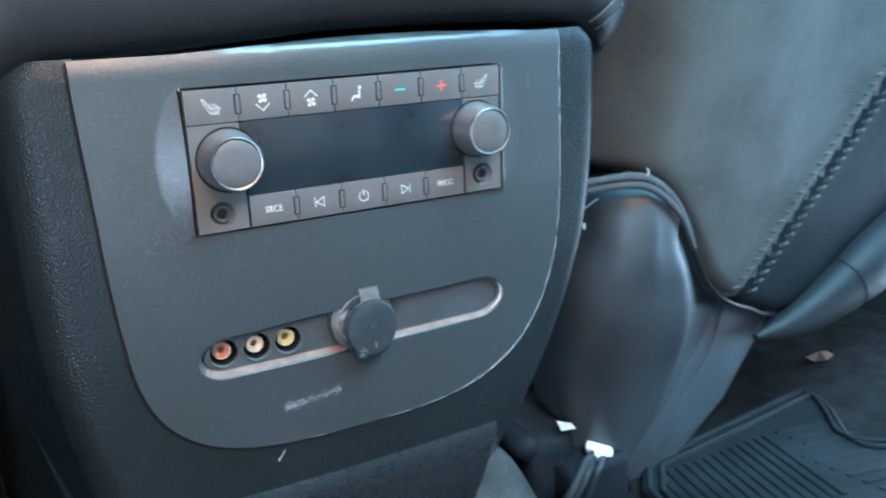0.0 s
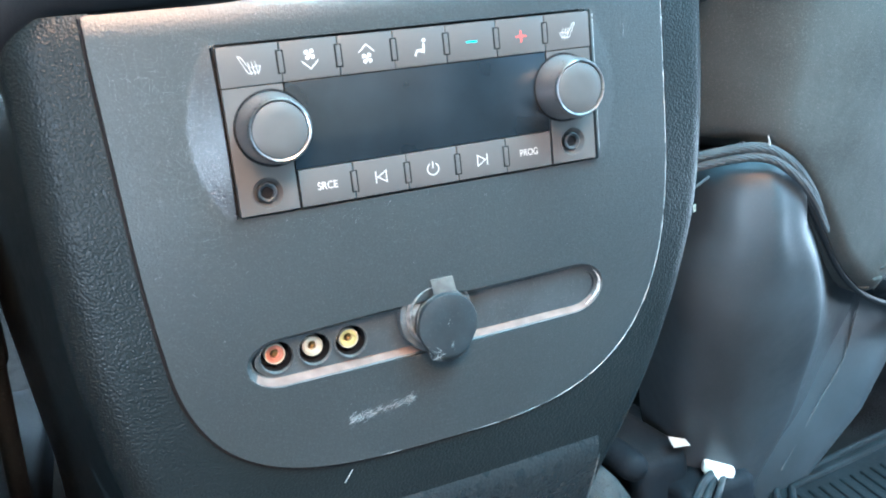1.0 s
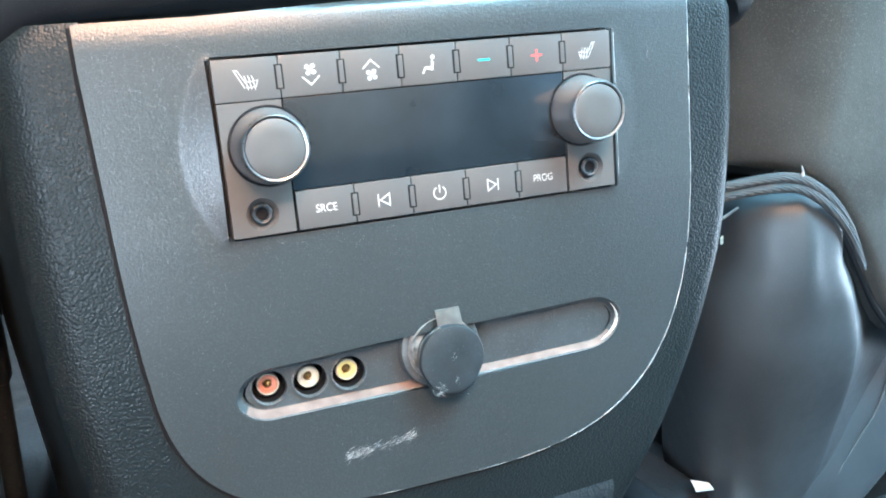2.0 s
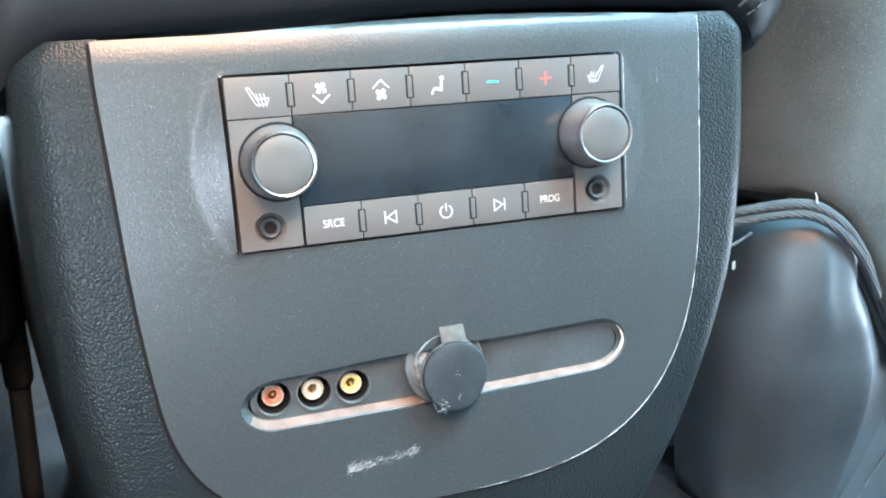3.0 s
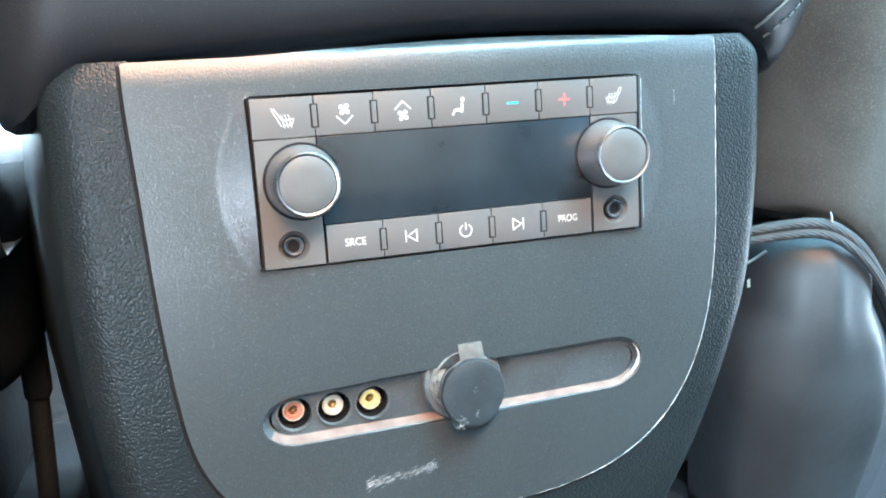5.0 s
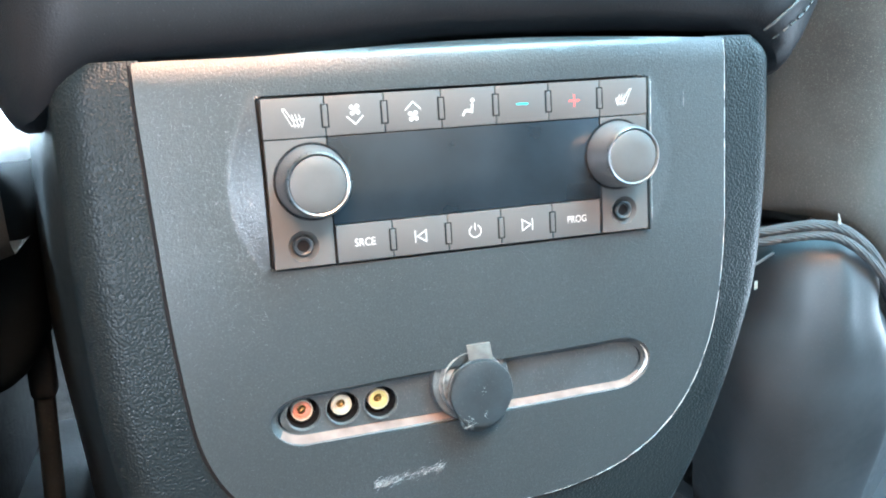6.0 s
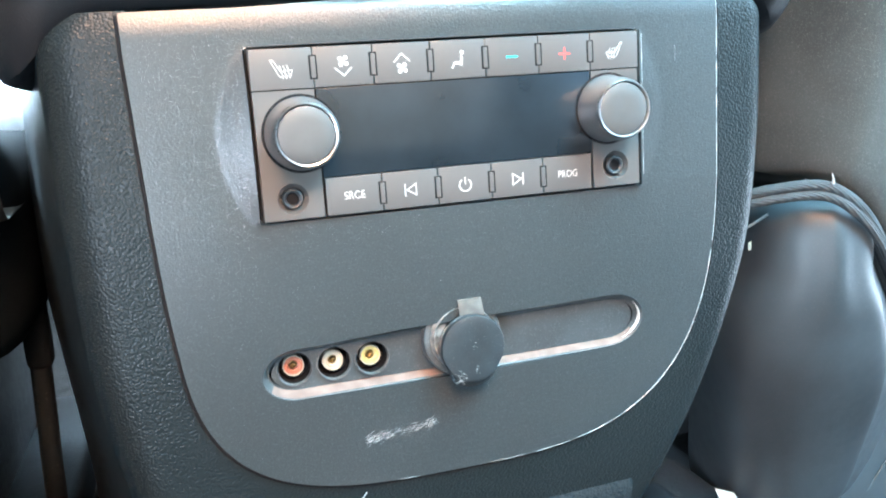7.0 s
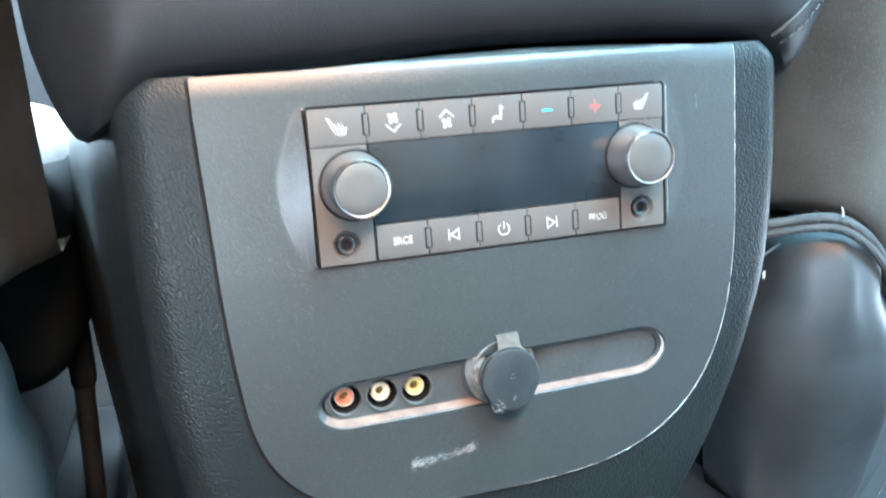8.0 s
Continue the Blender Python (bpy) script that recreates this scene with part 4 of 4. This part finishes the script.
    bm = lathe_bm([(0.0, 0.016), (0.005, 0.0152), (0.009, 0.012), (0.0105, 0.006), (0.0105, -0.02)], (s * 0.161, 0.112, 0.070), 28)
    under(part("runner_end_cap", bm, MECHANISM, None, "glossy black end cap"), seat)
    bm = tube_bm(smooth_path([(s * 0.22, 0.115, 0.03), (s * 0.235, 0.098, 0.042), (s * 0.25, 0.094, 0.02), (s * 0.255, 0.1, 0.006)], 24), 0.004, 8)
    under(part("release_lever", bm, MECHANISM), seat)
    return seat


build_seat(1)
build_seat(-1).location.x -= 0.022  # the driver's seat stands a little further out

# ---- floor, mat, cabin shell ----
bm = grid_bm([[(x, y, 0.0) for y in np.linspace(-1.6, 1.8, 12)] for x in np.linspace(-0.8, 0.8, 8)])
tagged(part("floor", bm, CARPET), "grey worn car carpet, darkened for the shade by the seats", "floor", kind="structure")


def wall(name, boxes, label, mat):
    bm = bmesh.new()
    for b in boxes:
        part_bm = box_bm(*b)
        me = bpy.data.meshes.new("piece")
        part_bm.to_mesh(me)
        part_bm.free()
        bm.from_mesh(me)
        bpy.data.meshes.remove(me)
    return tagged(part(name, bm, mat, smooth=False), label, "car interior", kind="structure")


# Unseen wall: pillar, header and sill sized to hold light off console and floor.
wall("wall_left", [(-0.84, -0.78, -1.6, -1.56, 0, 1.2), (-0.84, -0.78, -0.42, 1.8, 0, 0.71), (-0.84, -0.78, -0.42, 0.12, 0.71, 1.2), (-0.84, -0.78, 0.12, 1.8, 1.06, 1.2), (-0.84, -0.78, 1.3, 1.8, 0.71, 1.06), (-0.84, -0.78, -1.56, -0.42, 0.72, 1.2)], "unseen dark cabin side, its openings shaped to shade the console flank", TRIM_DARK)
# The low rear opening is added to make room for the right fill lamp.
wall("wall_right", [(0.78, 0.84, -1.6, -1.0, 0, 0.46), (0.78, 0.84, -1.0, 0.15, 0, 0.06), (0.78, 0.84, 0.15, 1.8, 0, 0.46), (0.78, 0.84, -1.6, 1.8, 1.06, 1.2), (0.78, 0.84, -1.6, -1.0, 0.46, 1.06), (0.78, 0.84, 0.15, 0.27, 0.46, 1.06), (0.78, 0.84, 1.3, 1.8, 0.46, 1.06)], "unseen dark cabin side, rear opening added for a low lamp, front door window", TRIM_DARK)
wall("wall_front", [(-0.78, 0.78, 1.8, 1.86, 0, 0.75), (-0.78, 0.78, 1.8, 1.86, 1.15, 1.2)], "dark bulkhead under the windscreen", TRIM_DARK)
# Unseen block, added to keep the windscreen lamp off the floor.
wall("dashboard", [(-0.78, 0.78, 1.25, 1.8, 0.36, 0.74)], "plain unseen dashboard block that shades the front floor", TRIM_DARK)
# Unseen closing wall; its tan is chosen to reflect warmly in the panel.
wall("wall_rear", [(-0.78, 0.78, -1.66, -1.6, 0, 1.2)], "unseen plain rear wall, tan for its warm reflection", HEADLINER)
# The gap in the roof is added for the overhead fill lamp.
wall("ceiling", [(-0.84, 0.84, -1.66, -0.8, 1.2, 1.25), (-0.84, 0.84, -0.3, 1.86, 1.2, 1.25), (-0.84, 0.1, -0.8, -0.3, 1.2, 1.25), (0.64, 0.84, -0.8, -0.3, 1.2, 1.25)], "tan cloth headliner with a hole for the added overhead lamp", HEADLINER)
bm = grid_bm([[(x, y, -0.5) for y in (-60, -6, -1, 1, 6, 60)] for x in (-60, -6, -1, 1, 6, 60)])
tagged(part("ground", bm, GROUND), "pale concrete ground outside the vehicle", "ground", kind="structure")


def tunnel():
    rows = []
    for y in (0.06, 0.075, 0.1, 0.2, 0.6, 1.2, 1.8):
        k = {0.06: 0.0, 0.075: 0.55, 0.1: 0.9}.get(y, 1.0)
        rows.append([(x, y, 0.003 + k * 0.085 * (0.5 + 0.5 * math.cos(math.pi * max(0.0, min(1.0, (abs(x) - 0.13) / 0.06))))) for x in np.linspace(-0.195, 0.195, 40)])
    bm = grid_bm(rows)
    tagged(part("floor_tunnel", bm, TUNNEL), "carpeted hump along the middle of the floor", "floor", kind="structure")


tunnel()


def flatten(bm, z, k):
    for v in bm.verts:
        v.co.z = z + (v.co.z - z) * k


def build_mat(s):
    mat = thing("floor_mat", "black ribbed rubber floor mat with raised border", "floor mat", (s * 0.42, -0.2, 0), "floor mats")
    outline = [(p.x, p.y) for p in smooth_path([(0.290, 0.122, 0), (0.40, 0.135, 0), (0.50, 0.146, 0), (0.513, 0.142, 0), (0.508, 0.125, 0), (0.487, 0.096, 0), (0.470, 0.074, 0), (0.470, 0.056, 0), (0.485, 0.043, 0), (0.52, 0.034, 0), (0.70, 0.03, 0)], 60)] + [(0.72, -0.1), (0.72, -0.55), (0.24, -0.55), (0.24, 0.0), (0.262, 0.09)]
    bm = bmesh.new()
    low = [bm.verts.new((s * x, y, 0.002)) for x, y in outline]
    high = [bm.verts.new((s * (x * 0.996 + 0.002), y - 0.001, 0.008)) for x, y in outline]
    n = len(outline)
    for k in range(n):
        bm.faces.new((low[k], low[(k + 1) % n], high[(k + 1) % n], high[k]))
    bm.faces.new(high)
    bmesh.ops.recalc_face_normals(bm, faces=bm.faces[:])
    under(part("sheet", bm, RUBBER, smooth=False), mat)
    cx, cy = 0.45, -0.15
    for inset in (0.006, 0.017):
        pts = []
        for x, y in outline + outline[:1]:
            d = math.hypot(x - cx, y - cy)
            pts.append((s * (x + (cx - x) / d * inset), y + (cy - y) / d * inset, 0.009))
        under(part("border_bead", tube_bm(pts, 0.0028, 8), RUBBER), mat)
    for k in range(13):
        x0 = 0.288 + 0.0102 * k
        bm = tube_bm([(s * (x0 + 0.022 * (q - 1)), 0.098 - 0.1 * (1 - q), 0.008) for q in np.linspace(0, 1, 4)], 0.0030, 8)
        flatten(bm, 0.008, 0.6)
        under(part("rib", bm, RUBBER), mat)
    for k in range(9):
        y0 = 0.092 - 0.0135 * k
        x0 = 0.424 + 0.002 * k - 0.022 * (k > 2)
        bm = tube_bm([(s * x0, y0 + 0.004, 0.008), (s * (x0 + 0.052), y0 - 0.006, 0.0075)], 0.0026, 8)
        flatten(bm, 0.008, 0.6)
        under(part("rib", bm, RUBBER), mat)


build_mat(1)


def build_clutter():
    c = thing("plastic_clip", "broken white nylon clip lying beside the seat runner", "clip", (0.225, 0.10, 0.045))
    bm = box_bm(0.216, 0.238, 0.095, 0.105, 0.045, 0.053, 0.003, 2)
    bm.transform(Matrix.Translation((0.228, 0.1, 0.05)) @ Matrix.Rotation(radians(-35), 4, "Z") @ Matrix.Rotation(radians(18), 4, "Y") @ Matrix.Translation((-0.228, -0.1, -0.05)))
    under(part("tab", bm, WHITE_CLIP), c)
    under(part("peg", lathe_bm([(0.0, 0.012), (0.0042, 0.0114), (0.0056, 0.009), (0.0056, 0.0), (0.0, 0.0)], (0.220, 0.1, 0.051), 20), WHITE_CLIP), c)
    bm = grid_bm([[(0.195 + 0.014 * q, 0.109 + 0.003 * w, 0.0715 + 0.004 * (1 - q) + 0.003 * w * (1 - q * 0.6)) for w in (-1, 0, 1)] for q in np.linspace(0, 1, 6)])
    bmesh.ops.solidify(bm, geom=bm.faces[:], thickness=0.0008)
    tagged(part("plastic_scrap", bm, WHITE_CLIP), "small white plastic scrap on the seat runner", "scrap")
    rnd = random.Random(9)
    bm = bmesh.new()
    ring = [bm.verts.new((0.6 + 0.021 * math.cos(a) * rnd.uniform(0.6, 1.2), 0.19 + 0.013 * math.sin(a) * rnd.uniform(0.6, 1.2), 0.004 + rnd.uniform(0, 0.008))) for a in np.linspace(0, 5.8, 9)]
    top = bm.verts.new((0.6, 0.19, 0.012))
    for a, b in zip(ring, ring[1:] + ring[:1]):
        bm.faces.new((a, b, top))
    bmesh.ops.solidify(bm, geom=bm.faces[:], thickness=0.001)
    tagged(part("dry_leaf", bm, DEBRIS, smooth=False), "curled brown dry leaf on the carpet", "leaf")
    for k in range(3):
        line = smooth_path([(0.172 + 0.012 * k, 0.098 - 0.006 * k, 0.004), (0.185 + 0.010 * k, 0.084 - 0.004 * k, 0.03 + 0.008 * k), (0.206 + 0.008 * k, 0.09, 0.05), (0.224 + 0.006 * k, 0.096 + 0.004 * k, 0.052 - 0.002 * k)], 24)
        tagged(part("cable", tube_bm(line, 0.0032 - 0.0005 * k, 8), OUTLET_CAP), "thin black cable looped beside the seat runner", "cable", "cables by the seat")
    bm = grid_bm([[(0.1745 + 0.0035 * q, 0.052 + 0.002 * q, 0.2485 + 0.0022 * w + 0.002 * q * (1 - abs(w))) for w in (-1, 0, 1)] for q in np.linspace(0, 1, 4)])
    bmesh.ops.solidify(bm, geom=bm.faces[:], thickness=0.0008)
    tagged(part("plastic_scrap", bm, JACK_RIM), "tiny white plastic scrap wedged beside the console", "scrap")
    wire = smooth_path([(0.160, 0.06, 0.262), (0.172, 0.064, 0.257), (0.184, 0.066, 0.256), (0.196, 0.064, 0.262)], 20)
    tagged(part("loose_wire", tube_bm(wire, 0.0009, 6), STEEL), "thin bare wire between console and seat", "wire")
    tag = tube_bm([(0.2110, 0.0325, 0.2805), (0.2108, 0.032, 0.283), (0.2104, 0.0325, 0.2860)], lambda q: 0.0010 - 0.0008 * q, 6)
    tagged(part("lint_thread", tag, PALE_FLECK), "short white thread caught on the cord", "lint")
    b = thing("seat_belt_buckle", "black seat belt buckle on a stalk beside the console", "seat belt", (-0.21, 0.29, 0.0))
    under(part("buckle", box_bm(-0.220, -0.203, 0.280, 0.300, 0.172, 0.222, 0.007, 4), RUBBER), b)
    under(part("stalk", tube_bm(smooth_path([(-0.212, 0.29, 0.18), (-0.214, 0.292, 0.13), (-0.216, 0.295, 0.08), (-0.216, 0.3, 0.003)], 20), 0.007, 10), RUBBER), b)


build_clutter()
